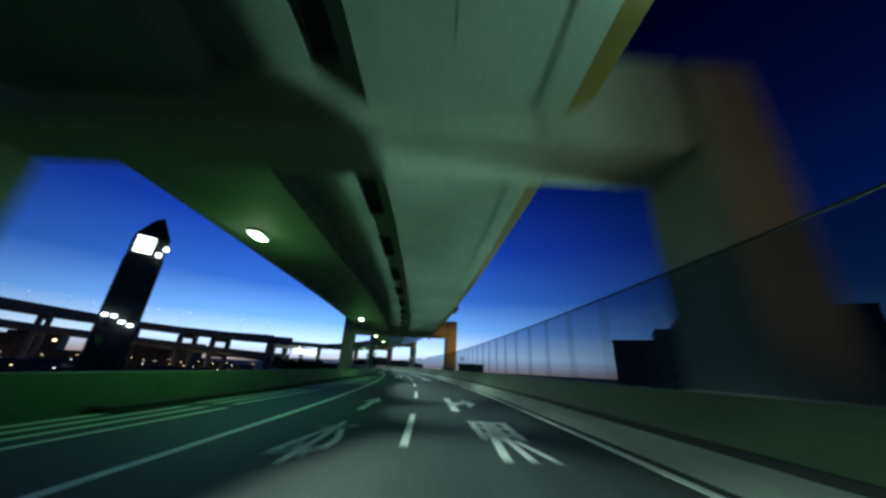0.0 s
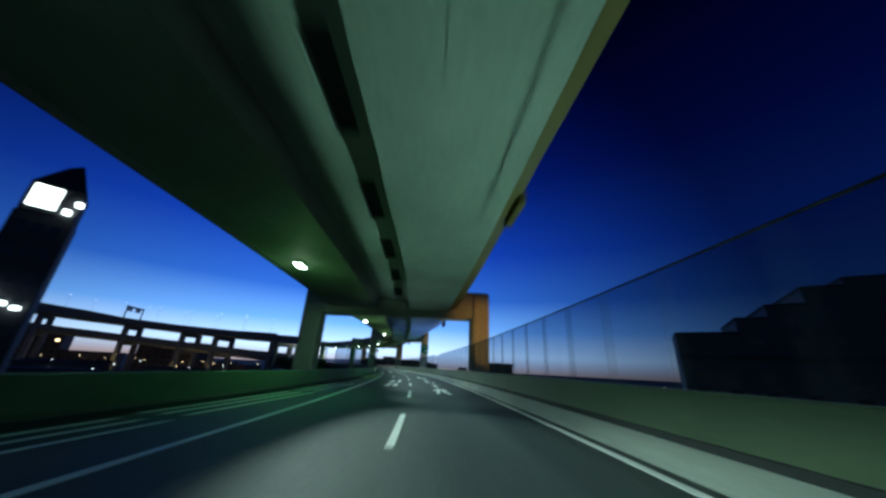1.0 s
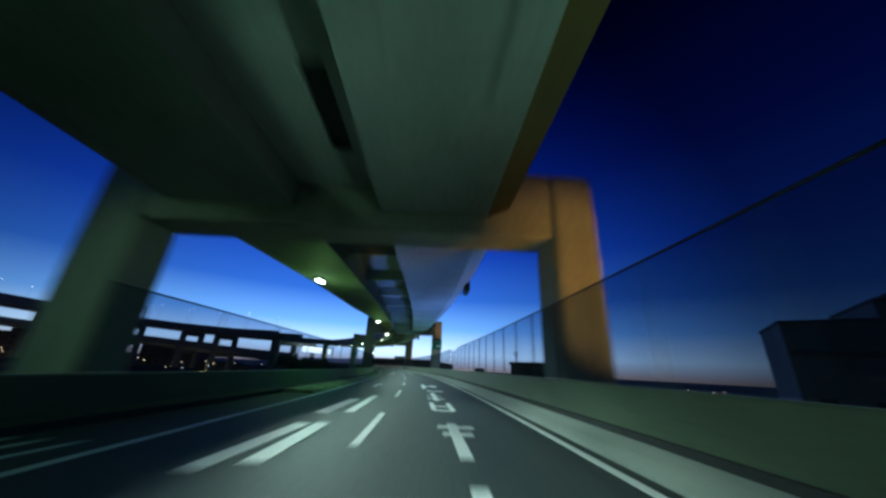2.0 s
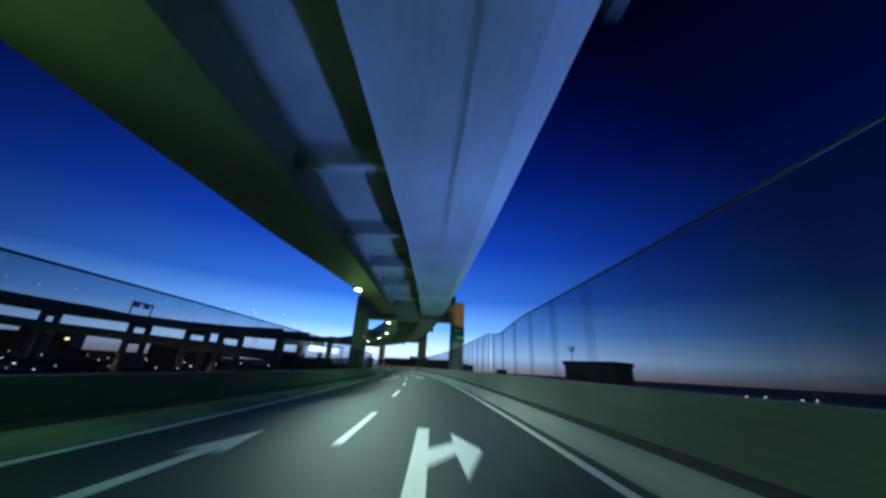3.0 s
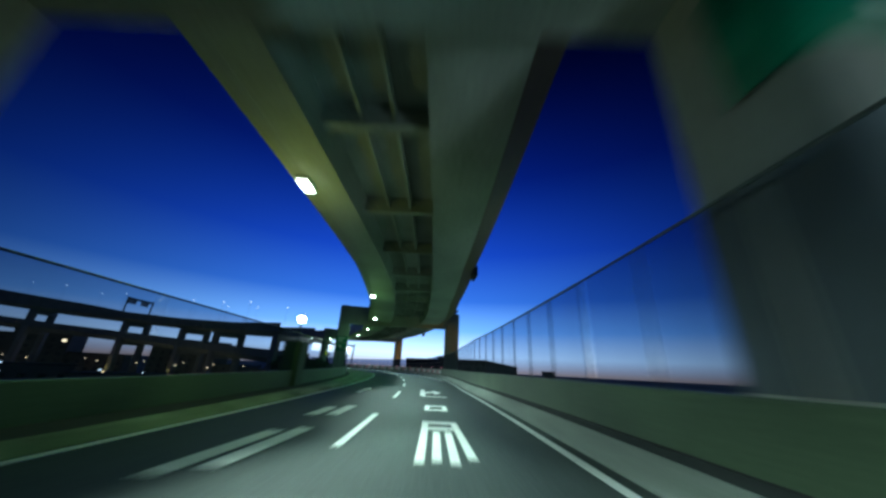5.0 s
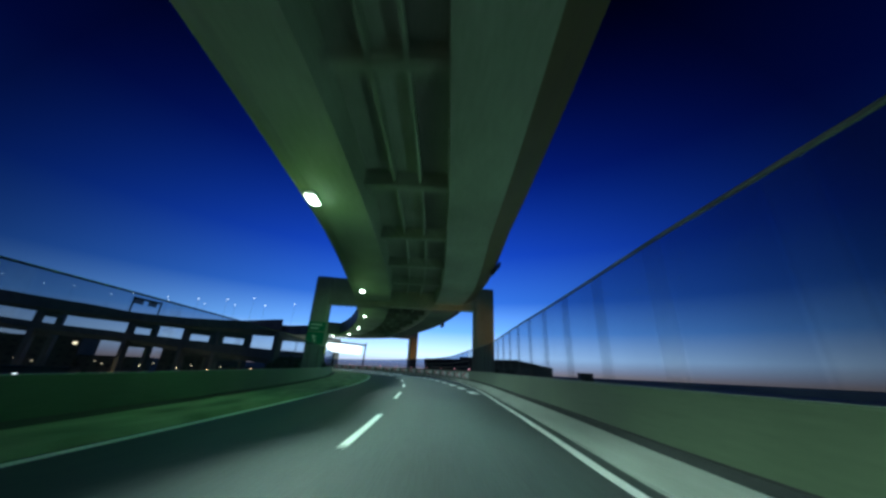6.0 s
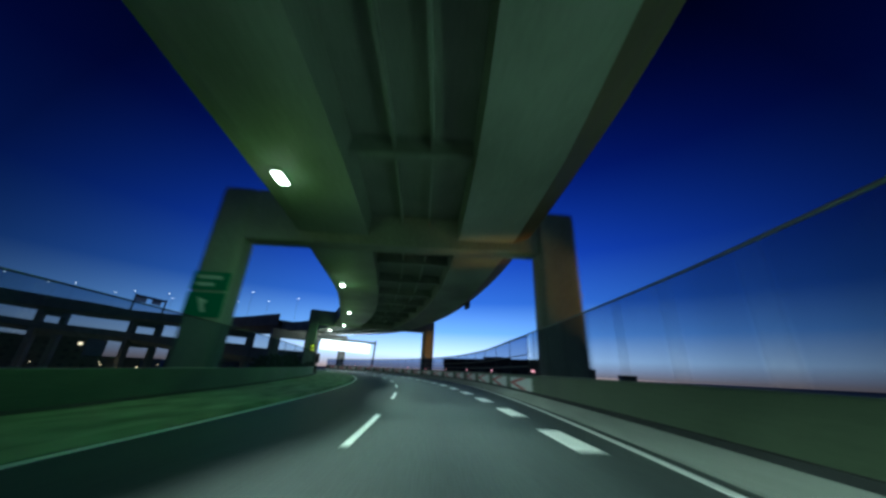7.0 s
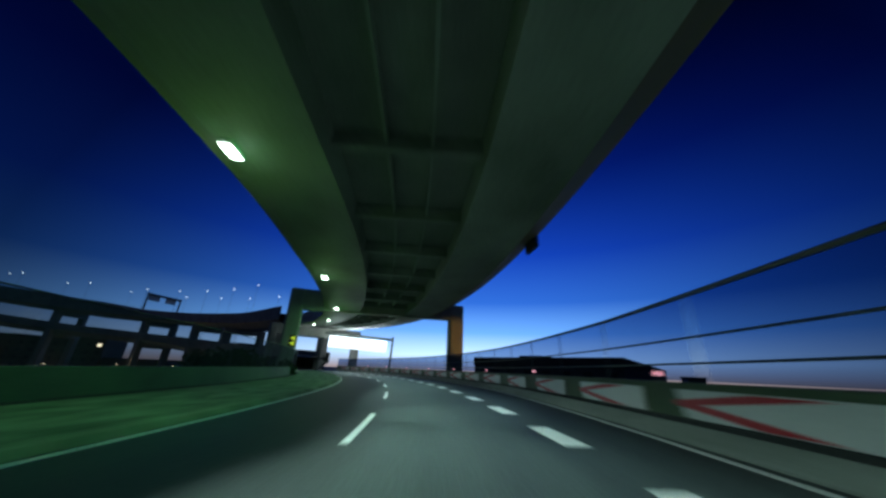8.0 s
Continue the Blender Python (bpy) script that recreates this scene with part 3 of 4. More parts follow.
def deck_lamp(s, d, back, front):
    """A lamp under the deck's inner edge. Added spots, ahead and behind, light the lanes in place of headlights."""
    z = soffit(s) + BANK * d
    root = thing("deck_lamp", "oblong greenish-white lamp fixed under the deck's edge", "lamp", "lamps under the deck", m=frame_at(s, d, z))
    housing = part("housing", box(-0.24, 0.24, -0.36, 0.36, -0.16, 0.0, 0.03, None, 1), HOUSING, root)
    part("diffuser", box(-0.19, 0.19, -0.28, 0.28, -0.22, -0.165, 0.03, None, 1), LAMPGLOW, housing, "glowing greenish-white diffuser")
    # headlight stand-in: three spots spread a flat fan over lane, kerb and outer parapet's foot
    high = math.atan2(z - (0.45 if s < 120 else 0.75), min(wall_r(s), 6.0) - d)
    steep = math.atan2(z - 0.3, max(-1.1 - d, 1.3))
    across = d + (z - 0.3) / math.tan((high + steep) / 2)
    road_way = Matrix.Rotation(heading(s), 3, "Z") @ Vector((0, 1, 0))
    for ahead, stretch, share in ((-0.38 * back, 2.7, 1.15), (0.0, 2.0, 1.1), (0.38 * front, 2.7, 1.15)):
        eye = at(s, d + 0.1, z - 0.3)
        aim = at(s, across, 0.0) + ahead * road_way - eye
        reach = aim.length
        aim.normalize()
        side = (road_way - aim * road_way.dot(aim)).normalized()
        turn = Matrix((side, (-aim).cross(side), -aim)).transposed().to_4x4()
        beam = bpy.data.lights.new("under_deck_spot", "SPOT")
        beam.energy, beam.color, beam.shadow_soft_size = FAN_POWER * share * (reach / 10) ** 2, FAN_COLOUR, 0.2
        beam.spot_size, beam.spot_blend = 1.1 * (steep - high), 1.0
        new("under_deck_spot", beam).matrix_basis = Matrix.Translation(eye) @ turn @ Matrix.Diagonal((stretch, 1, 1, 1))
    # the lamp's green light, set 1.8 m inward to reach the inner parapet
    below = bpy.data.lights.new("under_deck_spot", "SPOT")
    below.energy, below.color, below.spot_size, below.spot_blend, below.shadow_soft_size = DOWN_POWER * (1.7 if s > 150 or s < 50 else 1.4 if s > 110 else 0.75), (0.2, 1.0, 0.3), radians(150), 0.8, 0.2
    new("under_deck_spot", below).matrix_basis = look(at(s, d + 1.8, z - 0.3), at(s, wall_l(s), 0.6))
    # extra spots added to brighten the inner columns of the next piers
    for pier in PIERS:
        if 8 < pier - s < 25:
            wash = bpy.data.lights.new("under_deck_spot", "SPOT")
            wash.energy, wash.color, wash.spot_size, wash.spot_blend, wash.shadow_soft_size = (1.9 if pier > 140 else 3.8) * (pier - s) ** 2, (0.5, 1.0, 0.48), radians(38), 1.0, 0.2
            new("under_deck_spot", wash).matrix_basis = look(at(s, d, z - 0.3), at(pier, wall_l(pier) - 1.6, 2.6))
    # fill point hung in the air under the lamp, in for bounced light
    bulb = bpy.data.lights.new("under_deck_fill", "POINT")
    bulb.energy, bulb.color, bulb.shadow_soft_size = FILL_POWER * (0.62 if s < 50 or s > 130 else 0.85 if s > 110 else 1.0), ((0.85, 1.0, 0.15) if 95 < s < 110 else (0.3 if s < 50 else 0.42, 1.0, 0.2)), 0.3
    new("under_deck_fill", bulb).matrix_basis = frame_at(s, d + 0.1, z - 2.2)


LAMPS = ((-35, -6.0), (-12, -6.2), (11, -6.3), (33.6, -5.85), (56.2, -5.6), (78.9, -4.1), (101.8, -3.3), (121.5, -3.7), (138.8, -4.55), (155.9, -5.5), (172.4, -5.8), (188.6, -5.6), (206, -5.6), (223, -5.6))
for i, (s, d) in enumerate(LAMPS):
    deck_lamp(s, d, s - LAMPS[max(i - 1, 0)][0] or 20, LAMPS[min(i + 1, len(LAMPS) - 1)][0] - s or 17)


# ---- unseen lamps added on the low ground beyond the outer parapet: they light the deck's outer girder from below ----
def unseen_flood(s, d, z, aim, power, colour, spread, material_used, label):
    """A flood lamp on a short mast, added unseen on the low ground, its head turned up to the deck or the pier."""
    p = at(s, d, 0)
    root = thing("unseen_flood_lamp", label, "flood lamp", "yard flood lamps", m=frame_at(s, d, -10.0))
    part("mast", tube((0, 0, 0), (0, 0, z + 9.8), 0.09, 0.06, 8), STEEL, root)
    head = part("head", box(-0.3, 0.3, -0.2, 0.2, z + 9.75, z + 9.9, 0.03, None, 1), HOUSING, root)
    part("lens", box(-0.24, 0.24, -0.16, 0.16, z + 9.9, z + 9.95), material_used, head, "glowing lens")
    beam = bpy.data.lights.new("unseen_flood_light", "SPOT")
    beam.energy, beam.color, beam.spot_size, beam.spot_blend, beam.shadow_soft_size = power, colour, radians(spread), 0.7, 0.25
    new("unseen_flood_light", beam).matrix_basis = look(at(s, d, z + 0.05), at(*aim))


for s, d, z, power, colour in FILL_FLOODS:
    unseen_flood(s, d, z, (s + 1, 1.5, 6.3), power, colour, 84, STARGLOW, "unseen flood lamp with a cold white lens, added as fill on the low ground")
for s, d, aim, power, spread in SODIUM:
    unseen_flood(s, d, -2.5, aim, power, (1.0, 0.5, 0.08), spread, WARMGLOW, "unseen flood lamp with an orange sodium lens on the low yard")

# two more unseen floods, added to brighten a girder and a column
unseen_flood(-6.0, 13.4, -4.9, (-0.5, -0.6, 6.2), 9000.0, GREY_LIGHT, 50, STARGLOW, "unseen flood lamp with a cold white lens, added as fill on the low ground")
unseen_flood(84.5, 11.5, -3.4, (95.0, 5.7, 3.0), 2600.0, (0.75, 0.95, 0.92), 24, STARGLOW, "unseen flood lamp with a cold white lens, added as fill on the low ground")

# ---- signs and small things on piers and parapets ----
sign = thing("pier_sign", "green guide sign wrapped round the concrete column", "road sign", m=frame_at(94.12, 5.62, 0))
bm, rows = bmesh.new(), []
for x, y in ((-0.84, 0.9), (-0.84, 0.36), (-0.79, 0.17), (-0.66, 0.04), (-0.46, -0.02), (0.46, -0.02), (0.66, 0.04), (0.79, 0.17), (0.84, 0.36), (0.84, 0.6)):
    rows.append([bm.verts.new((x * k, y - 0.03 + (1 - k) * 0.5, z)) for k, z in ((1.02, 4.3), (1.02, 6.05), (0.99, 6.05), (0.99, 4.3))])
for p, q in zip(rows, rows[1:]):
    for k in range(4):
        bm.faces.new((p[k - 1], p[k], q[k], q[k - 1]))
face = part("board", bm, GREEN, sign, "", True)
for z, x0, x1 in ((5.55, -0.5, 0.3), (4.75, -0.1, 0.6)):
    part("lettering", box(x0, x1, -0.068, -0.061, z, z + 0.2), WHITE, face, "white bar of lettering")
sign = thing("pier_sign", "two stacked green guide signs on the concrete column", "road sign", m=frame_at(144.22, -9.25, 0))
face = part("board", box(-0.85, 0.85, -0.06, 0.0, 4.35, 5.25, 0.02, None, 1), GREEN, sign)
low_face = part("board", box(-0.85, 0.85, -0.06, 0.0, 3.1, 4.25, 0.02, None, 1), GREEN, sign)
for z, x0, x1 in ((4.9, -0.6, 0.5), (4.55, -0.6, 0.2)):
    part("lettering", box(x0, x1, -0.068, -0.061, z, z + 0.16), WHITE, face, "white bar of lettering")
bm = bmesh.new()
bm.faces.new([bm.verts.new((x, -0.066, z)) for x, z in ((-0.35, 4.0), (0.15, 3.85), (0.0, 3.7), (0.15, 3.35), (-0.02, 3.3), (-0.15, 3.6))])
part("arrow", bm, WHITE, low_face, "white arrow")

disc = thing("round_sign", "round sign on a thin grey post beside the pier", "road sign", m=frame_at(91.2, -5.1, 0.0))
part("post", tube((0, 0, 0.1), (0, 0, 4.5), 0.035, 0.035), STEEL, disc)
part("plate", tube((0, -0.05, 4.1), (0, -0.08, 4.1), 0.25, 0.25, 24), WHITE, disc)
part("rim", tube((0, -0.03, 4.1), (0, -0.05, 4.1), 0.3, 0.3, 24), RED, disc)

beacon = thing("merge_beacon", "bright lantern on a squat concrete plinth by the parapet", "beacon", m=frame_at(110.2, -5.75, 0.0))
part("plinth", box(-0.45, 0.45, -0.5, 0.5, -0.3, 2.3, 0.08), BARRIER, beacon)
part("post", tube((0, 0, 2.28), (0, 0, 3.3), 0.05, 0.05), STEEL, beacon)
bm = bmesh.new()
bmesh.ops.create_icosphere(bm, subdivisions=2, radius=0.2, matrix=Matrix.Translation((0, 0, 3.48)))
part("lantern", bm, LAMPGLOW, beacon, "bright white lantern", True)
part("cap", box(-0.16, 0.16, -0.16, 0.16, 3.66, 3.73, 0.02, None, 1), STEEL, beacon)

# chevron boards along the outer parapet in the bend
s = 145.4
while s < 239:
    m = frame_at(s, wall_r(s) - 0.004, 0) @ Matrix.Rotation(math.atan2(edge_r(s + 4.6) - edge_r(s), 4.6), 4, "Z").inverted()
    board = thing("chevron_board", "white board with a red chevron on the parapet in the bend", "road sign", "chevron boards", m=m)
    plate = part("board", box(-0.05, 0.0, 0.0, 5.36, 0.48, 1.1, 0.01, None, 1), WHITE, board)
    bm = bmesh.new()
    for z0 in (0.5, 1.08):
        bm.faces.new([bm.verts.new((-0.056, y, z)) for y, z in ((0.9, z0), (2.3, z0), (5.0, 0.79), (3.6, 0.79))])
    part("chevron", bm, RED, plate, "red chevron")
    s += 5.45

for k in range(9):
    q = 145.4 + 10.25 * k
    lamp = thing("delineator", "small glowing pink marker lamp on top of the parapet", "delineator", "parapet delineators", m=frame_at(q, wall_r(q) + 0.06, top_r(q)))
    part("stem", tube((0, 0, -0.02), (0, 0, 0.16), 0.02, 0.02, 6), STEEL, lamp)
    part("lens", box(-0.07, 0.07, -0.04, 0.04, 0.13, 0.25, 0.02, None, 1), PINKGLOW, lamp, "glowing pink lens")

# a yellow marker on the pier's foot
marker = thing("pier_marker", "lit yellow-green direction marker on the pier", "road sign", m=frame_at(190.68, -10.1, 0))
part("board", box(-0.4, 0.4, -0.06, 0.0, 3.2, 4.6, 0.03, None, 1), STEEL, marker)
bm = bmesh.new()
for z in (3.35, 3.95):
    bm.faces.new([bm.verts.new((x, -0.065, z + h)) for x, h in ((-0.32, 0.25), (0.3, 0.0), (0.3, 0.22), (-0.02, 0.27), (0.3, 0.32), (0.3, 0.54))])
part("arrow", bm, YELLOWGLOW, marker, "glowing yellow-green arrow")

# ---- the lit gantry sign ahead ----
m = Matrix.Translation((-81, 216, 0)) @ Matrix.Rotation(radians(38), 4, "Z") @ Matrix.Rotation(radians(2.5), 4, "Y")
gantry = thing("gantry_sign", "large lit white sign board on a steel gantry over the road", "gantry sign", m=m)
part("post", tube((-9.2, 0.4, -10), (-9.2, 0.4, 9.8), 0.3, 0.25), RAIL, gantry)
part("post", tube((9.2, 0.4, -10), (9.2, 0.4, 9.8), 0.3, 0.25), RAIL, gantry)
part("truss", box(-9.4, 9.4, 0.2, 0.7, 8.7, 9.3, 0.05, None, 1), RAIL, gantry)
part("board", box(-7.6, 7.6, -0.1, 0.15, 5.6, 8.4, 0.05, None, 1), BOARDGLOW, gantry, "glowing white board")
glow = bpy.data.lights.new("gantry_light", "AREA")
glow.shape, glow.size, glow.size_y, glow.energy, glow.color = "RECTANGLE", 14, 1.0, 2500, (0.9, 1.0, 0.98)
ob = new("gantry_light", glow)
ob.matrix_basis = m @ look((0, -2.5, 6.0), (0, -5.5, 12.0))


# ---- the far viaduct ----
# the same two decks, further on: round the bend they climb and run away to the left
FAR = [(-420, 60), (-345, 140), (-300, 178), (-262, 205), (-214, 230), (-170, 231), (-130, 224.5), (-94.4, 211.0)]
LAST = len(FAR) - 1.0


grade = table((0, 14.0), (2, 7.0), (3, 3.0), (3.5, 1.0), (4, -0.2), (5, -1.0), (6, -0.8), (7, 0.0))
far_top = table((0, 24.4), (3, 24.4), (3.6, 23.8), (4.05, 22.4), (7, 22.4))


def climb(u, fall=7.0):
    return grade(u) + ((4.0 - u) * 0.9 if u < 4.0 else -fall * (u - 4.0) / 3.0)


def far_at(u):
    """Catmull-Rom along the far viaduct."""
    i = min(int(u), len(FAR) - 2)
    f = u - i
    p = [Vector(FAR[min(max(i + k, 0), len(FAR) - 1)]) for k in (-1, 0, 1, 2)]
    q = 0.5 * ((2 * p[1]) + (p[2] - p[0]) * f + (2 * p[0] - 5 * p[1] + 4 * p[2] - p[3]) * f * f + (3 * p[1] - p[0] - 3 * p[2] + p[3]) * f ** 3)
    return q


def far_frame(u, z=0.0, fall=7.0):
    a, b = far_at(max(u - 0.02, 0)), far_at(min(u + 0.02, LAST))
    return Matrix.Translation((*far_at(min(u, LAST)), z + climb(u, fall))) @ Matrix.Rotation(math.atan2(b.y - a.y, b.x - a.x), 4, "Z")


def far_sweep(section, fall=7.0):
    bm, last = bmesh.new(), None
    for i in range(97):
        m = far_frame(i * LAST / 96, 0.0, fall)
        ring = [bm.verts.new(m @ Vector((0, y, z))) for y, z in section(i * LAST / 96)]
        if last:
            for k in range(len(ring)):
                bm.faces.new((last[k - 1], last[k], ring[k], ring[k - 1]))
        last = ring
    return bm


far = thing("viaduct", "long double-deck concrete viaduct curving away in the distance", "viaduct", kind="structure")
part("deck", far_sweep(lambda u: [(-8, 19.0), (-5.5, 17.4), (5.5, 17.4), (8, 19.0), (8, 20.6), (-8, 20.6)]), CONCRETE, far)
part("parapet", far_sweep(lambda u: [(-8.2, 18.9), (-7.9, 18.9), (-7.9, far_top(u)), (-8.2, far_top(u))]), CONCRETE, far)
part("parapet", far_sweep(lambda u: [(7.9, 18.9), (8.2, 18.9), (8.2, far_top(u)), (7.9, far_top(u))]), CONCRETE, far)
# its lower carriageway
part("lower_deck", far_sweep(lambda u: [(-7.5, 9.6), (-5.0, 7.4), (5.0, 7.4), (7.5, 9.6), (7.5, 10.8), (-7.5, 10.8)], 7.6), CONCRETE, far)
part("parapet", far_sweep(lambda u: [(-7.7, 9.4), (-7.45, 9.4), (-7.45, 12.3), (-7.7, 12.3)], 7.6), CONCRETE, far)
part("parapet", far_sweep(lambda u: [(7.45, 9.4), (7.7, 9.4), (7.7, 12.3), (7.45, 12.3)], 7.6), CONCRETE, far)
for u in (0.9, 1.7, 2.5, 3.3, 4.12, 5.05, 5.66, 6.86):
    pier = thing("viaduct_pier", "concrete portal pier under the distant viaduct", "bridge pier", "far viaduct piers", m=far_frame(u, 0))
    for y in (-6.4, 6.4):
        part("column", box(-1.3, 1.3, y - 1.2, y + 1.2, -26.0, 17.38, 0.3, None, 2), PIER, pier)
    part("beam", box(-1.2, 1.2, -5.3, 5.3, 15.4, 17.38, 0.15, None, 1), PIER, pier)
    low = climb(u, 7.6) - climb(u)
    part("lower_beam", box(-1.2, 1.2, -5.3, 5.3, 5.8 + low, 7.39 + low, 0.15, None, 1), PIER, pier)
u = 0.15
while u < 6.7:
    for side in (-7.6, 7.6):
        mast = thing("mast_lamp", "tall lamp mast with a cold white head on the viaduct", "street lamp", "lamps on the far viaduct", m=far_frame(u + (0.12 if side > 0 else 0), 20.6))
        part("mast", tube((0, side, 0), (0, side, 11), 0.04, 0.03, 6), STEEL, mast)
        part("head", box(-0.2, 0.2, side - 0.2, side + 0.2, 10.95, 11.2, 0.06, None, 1), STARGLOW, mast, "cold white glowing head")
    u += 0.55
m = far_frame(4.05, 22.3)
portal_sign = thing("overhead_gantry", "steel gantry with sign backs over the distant viaduct", "gantry sign", m=m)
for y in (-8.05, 8.05):
    part("post", box(-0.3, 0.3, y - 0.25, y + 0.25, 0, 8.0, 0.03, None, 1), STEEL, portal_sign)
part("beam", box(-0.35, 0.35, -8.4, 8.4, 6.8, 7.8, 0.05, None, 1), STEEL, portal_sign)
for y in (-4.5, 3.5):
    part("board", box(-0.5, -0.36, y - 2.6, y + 2.6, 4.6, 7.6, 0.03, None, 1), HOUSING, portal_sign)

for u, side in ((1.6, -13), (2.2, -13), (2.82, -13), (3.44, -12), (4.05, -12), (4.68, -12), (5.3, -12), (5.9, -12)):
    p = far_frame(u) @ Vector((2.5, side - 1.5, 0))
    root = thing("street_lamp", "orange sodium street lamp on the ground by the viaduct", "street lamp", "sodium street lamps", m=Matrix.Translation((p.x, p.y, -10)))
    part("pole", tube((0, 0, 0), (0, 0, 7.0), 0.1, 0.06, 8), STEEL, root)
    part("head", box(-0.3, 0.3, -0.2, 0.2, 7.0, 7.25, 0.05, None, 1), WARMGLOW, root, "orange glowing head")
    bulb = bpy.data.lights.new("sodium_light", "POINT")
    bulb.energy, bulb.color, bulb.shadow_soft_size = 170, (1.0, 0.72, 0.4), 0.3
    new("sodium_light", bulb).matrix_basis = Matrix.Translation((p.x, p.y, -2.5))

# small lamps at the foot of some piers
for u in (2.5, 4.12, 5.05, 5.66):
    p = far_frame(u) @ Vector((-1.8, -8.6, 0))
    root = thing("foot_lamp", "low yellow lamp lighting the foot of a pier", "lamp", "pier foot lamps", m=Matrix.Translation((p.x, p.y, -10)))
    part("post", tube((0, 0, 0), (0, 0, 2.6), 0.06, 0.05, 6), STEEL, root)
    part("head", box(-0.2, 0.2, -0.2, 0.2, 2.6, 2.85, 0.04, None, 1), WARMGLOW, root, "yellow glowing head")
    bulb = bpy.data.lights.new("foot_light", "POINT")
    bulb.energy, bulb.color, bulb.shadow_soft_size = 160, (1.0, 0.66, 0.14), 0.2
    new("foot_light", bulb).matrix_basis = Matrix.Translation((p.x, p.y, -6.8))

# ---- the tower with the lit crown ----
m = Matrix.Translation((-51.7, 54.4, -10.0)) @ Matrix.Rotation(radians(47), 4, "Z")
tower = thing("tower", "dark slim tower with pointed roof and a brightly lit crown", "tower", m=m)
part("shaft", box(-2.5, 2.5, -2.3, 2.3, 0, 26.6, 0.1, None, 1), DARKWALL, tower)
part("crown", box(-2.35, 2.35, -2.35, 2.35, 26.6, 30.6, 0.1, None, 1), DARKWALL, tower)
bm = bmesh.new()
vs = [bm.verts.new(p) for p in ((-2.3, -2.3, 30.55), (2.3, -2.3, 30.55), (2.3, 2.3, 30.55), (-2.3, 2.3, 30.55), (0.7, 0.0, 35.0), (-0.5, 0.0, 34.2))]
for f in ((0, 1, 4, 5), (1, 2, 4), (2, 3, 5, 4), (3, 0, 5), (0, 3, 2, 1)):
    bm.faces.new([vs[i] for i in f])
part("roof", bm, ROOFING, tower)
part("lit_panel", box(-1.9, 0.5, -2.46, -2.36, 27.3, 30.2, 0.04, None, 1), WHITEGLOW, tower, "brightly lit white panel")
for x, z in ((1.5, 27.4), (2.2, 28.7)):
    part("floodlight", box(x - 0.35, x + 0.35, -2.8, -2.38, z - 0.35, z + 0.35, 0.08, None, 1), WHITEGLOW, tower, "white floodlight")
for x, z in ((-1.9, 16.6), (-0.8, 16.5), (0.3, 15.7), (1.4, 15.3)):
    part("floodlight", box(x - 0.36, x + 0.36, -2.7, -2.32, z - 0.24, z + 0.24, 0.08, None, 1), WHITEGLOW, tower, "white floodlight")
for z in range(3, 25, 3):
    for x in (-1.3, 0.0, 1.3):
        part("window", box(x - 0.4, x + 0.4, -2.34, -2.28, z, z + 1.4), GLASS, tower)


# ---- buildings ----
def building(x, y, w, d, h, turn, label, lit=0.06, group="dark city blocks", storey=3.6, wall_used=DARKWALL, window_used=None):
    """A block with a parapet, window rows and some lit windows, on the low ground."""
    root = thing("building", label, "building", group, m=Matrix.Translation((x, y, -10.0)) @ Matrix.Rotation(radians(turn), 4, "Z"))
    wall = part("wall", box(-w / 2, w / 2, -d / 2, d / 2, 0, h, 0.08, None, 1), wall_used, root)
    part("roof", box(-w / 2 - 0.15, w / 2 + 0.15, -d / 2 - 0.15, d / 2 + 0.15, h - 0.02, h + 0.5, 0.06, None, 1), ROOFING, root)
    n = max(int(w / 4.5), 1)
    for f in range(int(h / storey)):
        for i in range(n):
            cx = -w / 2 + (i + 0.5) * w / n
            glow = random.random() < lit
            part("window", box(cx - 1.0, cx + 1.0, -d / 2 - 0.03, -d / 2 + 0.05, f * storey + 1.2, f * storey + 2.6), WARMGLOW if glow else (window_used or GLASS), wall, "lit window" if glow else "")
    return root


BIG = "large dark stepped building beyond the parapet at dusk"
wing = Matrix.Translation((54.1, 95.1, 0)) @ Matrix.Rotation(radians(-32), 4, "Z")
for x, w, d, h in ((5.6, 11.2, 16, 21.4), (13.9, 5.4, 18, 24.4), (19.7, 6.2, 20, 27.0), (25.9, 6.2, 22, 30.4), (32.7, 7.4, 24, 31.8), (46.5, 16, 28, 29.6)):
    p = wing @ Vector((x, d / 2, 0))
    block = building(p.x, p.y, w, d, h, -32, BIG, 0.0, "stepped building", wall_used=SLATE)
    part("ledge", box(-w / 2 - 0.02, w / 2 + 0.02, -d / 2 - 0.5, -d / 2 - 0.04, 16.0, 16.9, 0.05, None, 1), ROOFING, block, "dark projecting ledge")
small = building(12.2, 98.3, 6.5, 4.0, 12.5, -50, "low dark flat-roofed building with an antenna on top", 0.0)
part("antenna_post", tube((-2.6, -1.2, 12.8), (-2.6, -1.2, 14.2), 0.06, 0.06, 8), STEEL, small)
bm = tube((-3.2, -1.2, 14.5), (-2.0, -1.2, 14.1), 0.05, 0.05, 6)
tube((-2.6, -1.2, 14.2), (-3.0, -1.2, 15.0), 0.08, 0.05, 6, bm)
tube((-2.6, -1.2, 14.2), (-2.2, -1.2, 14.8), 0.1, 0.16, 8, bm)
part("antenna", bm, ROOFING, small, "dark antenna arms")
hall = building(-29.8, 244.3, 40, 32.6, 13.0, -22.7, "long dark low hall beyond the bend", 0.0, storey=3.2)
bm = bmesh.new()
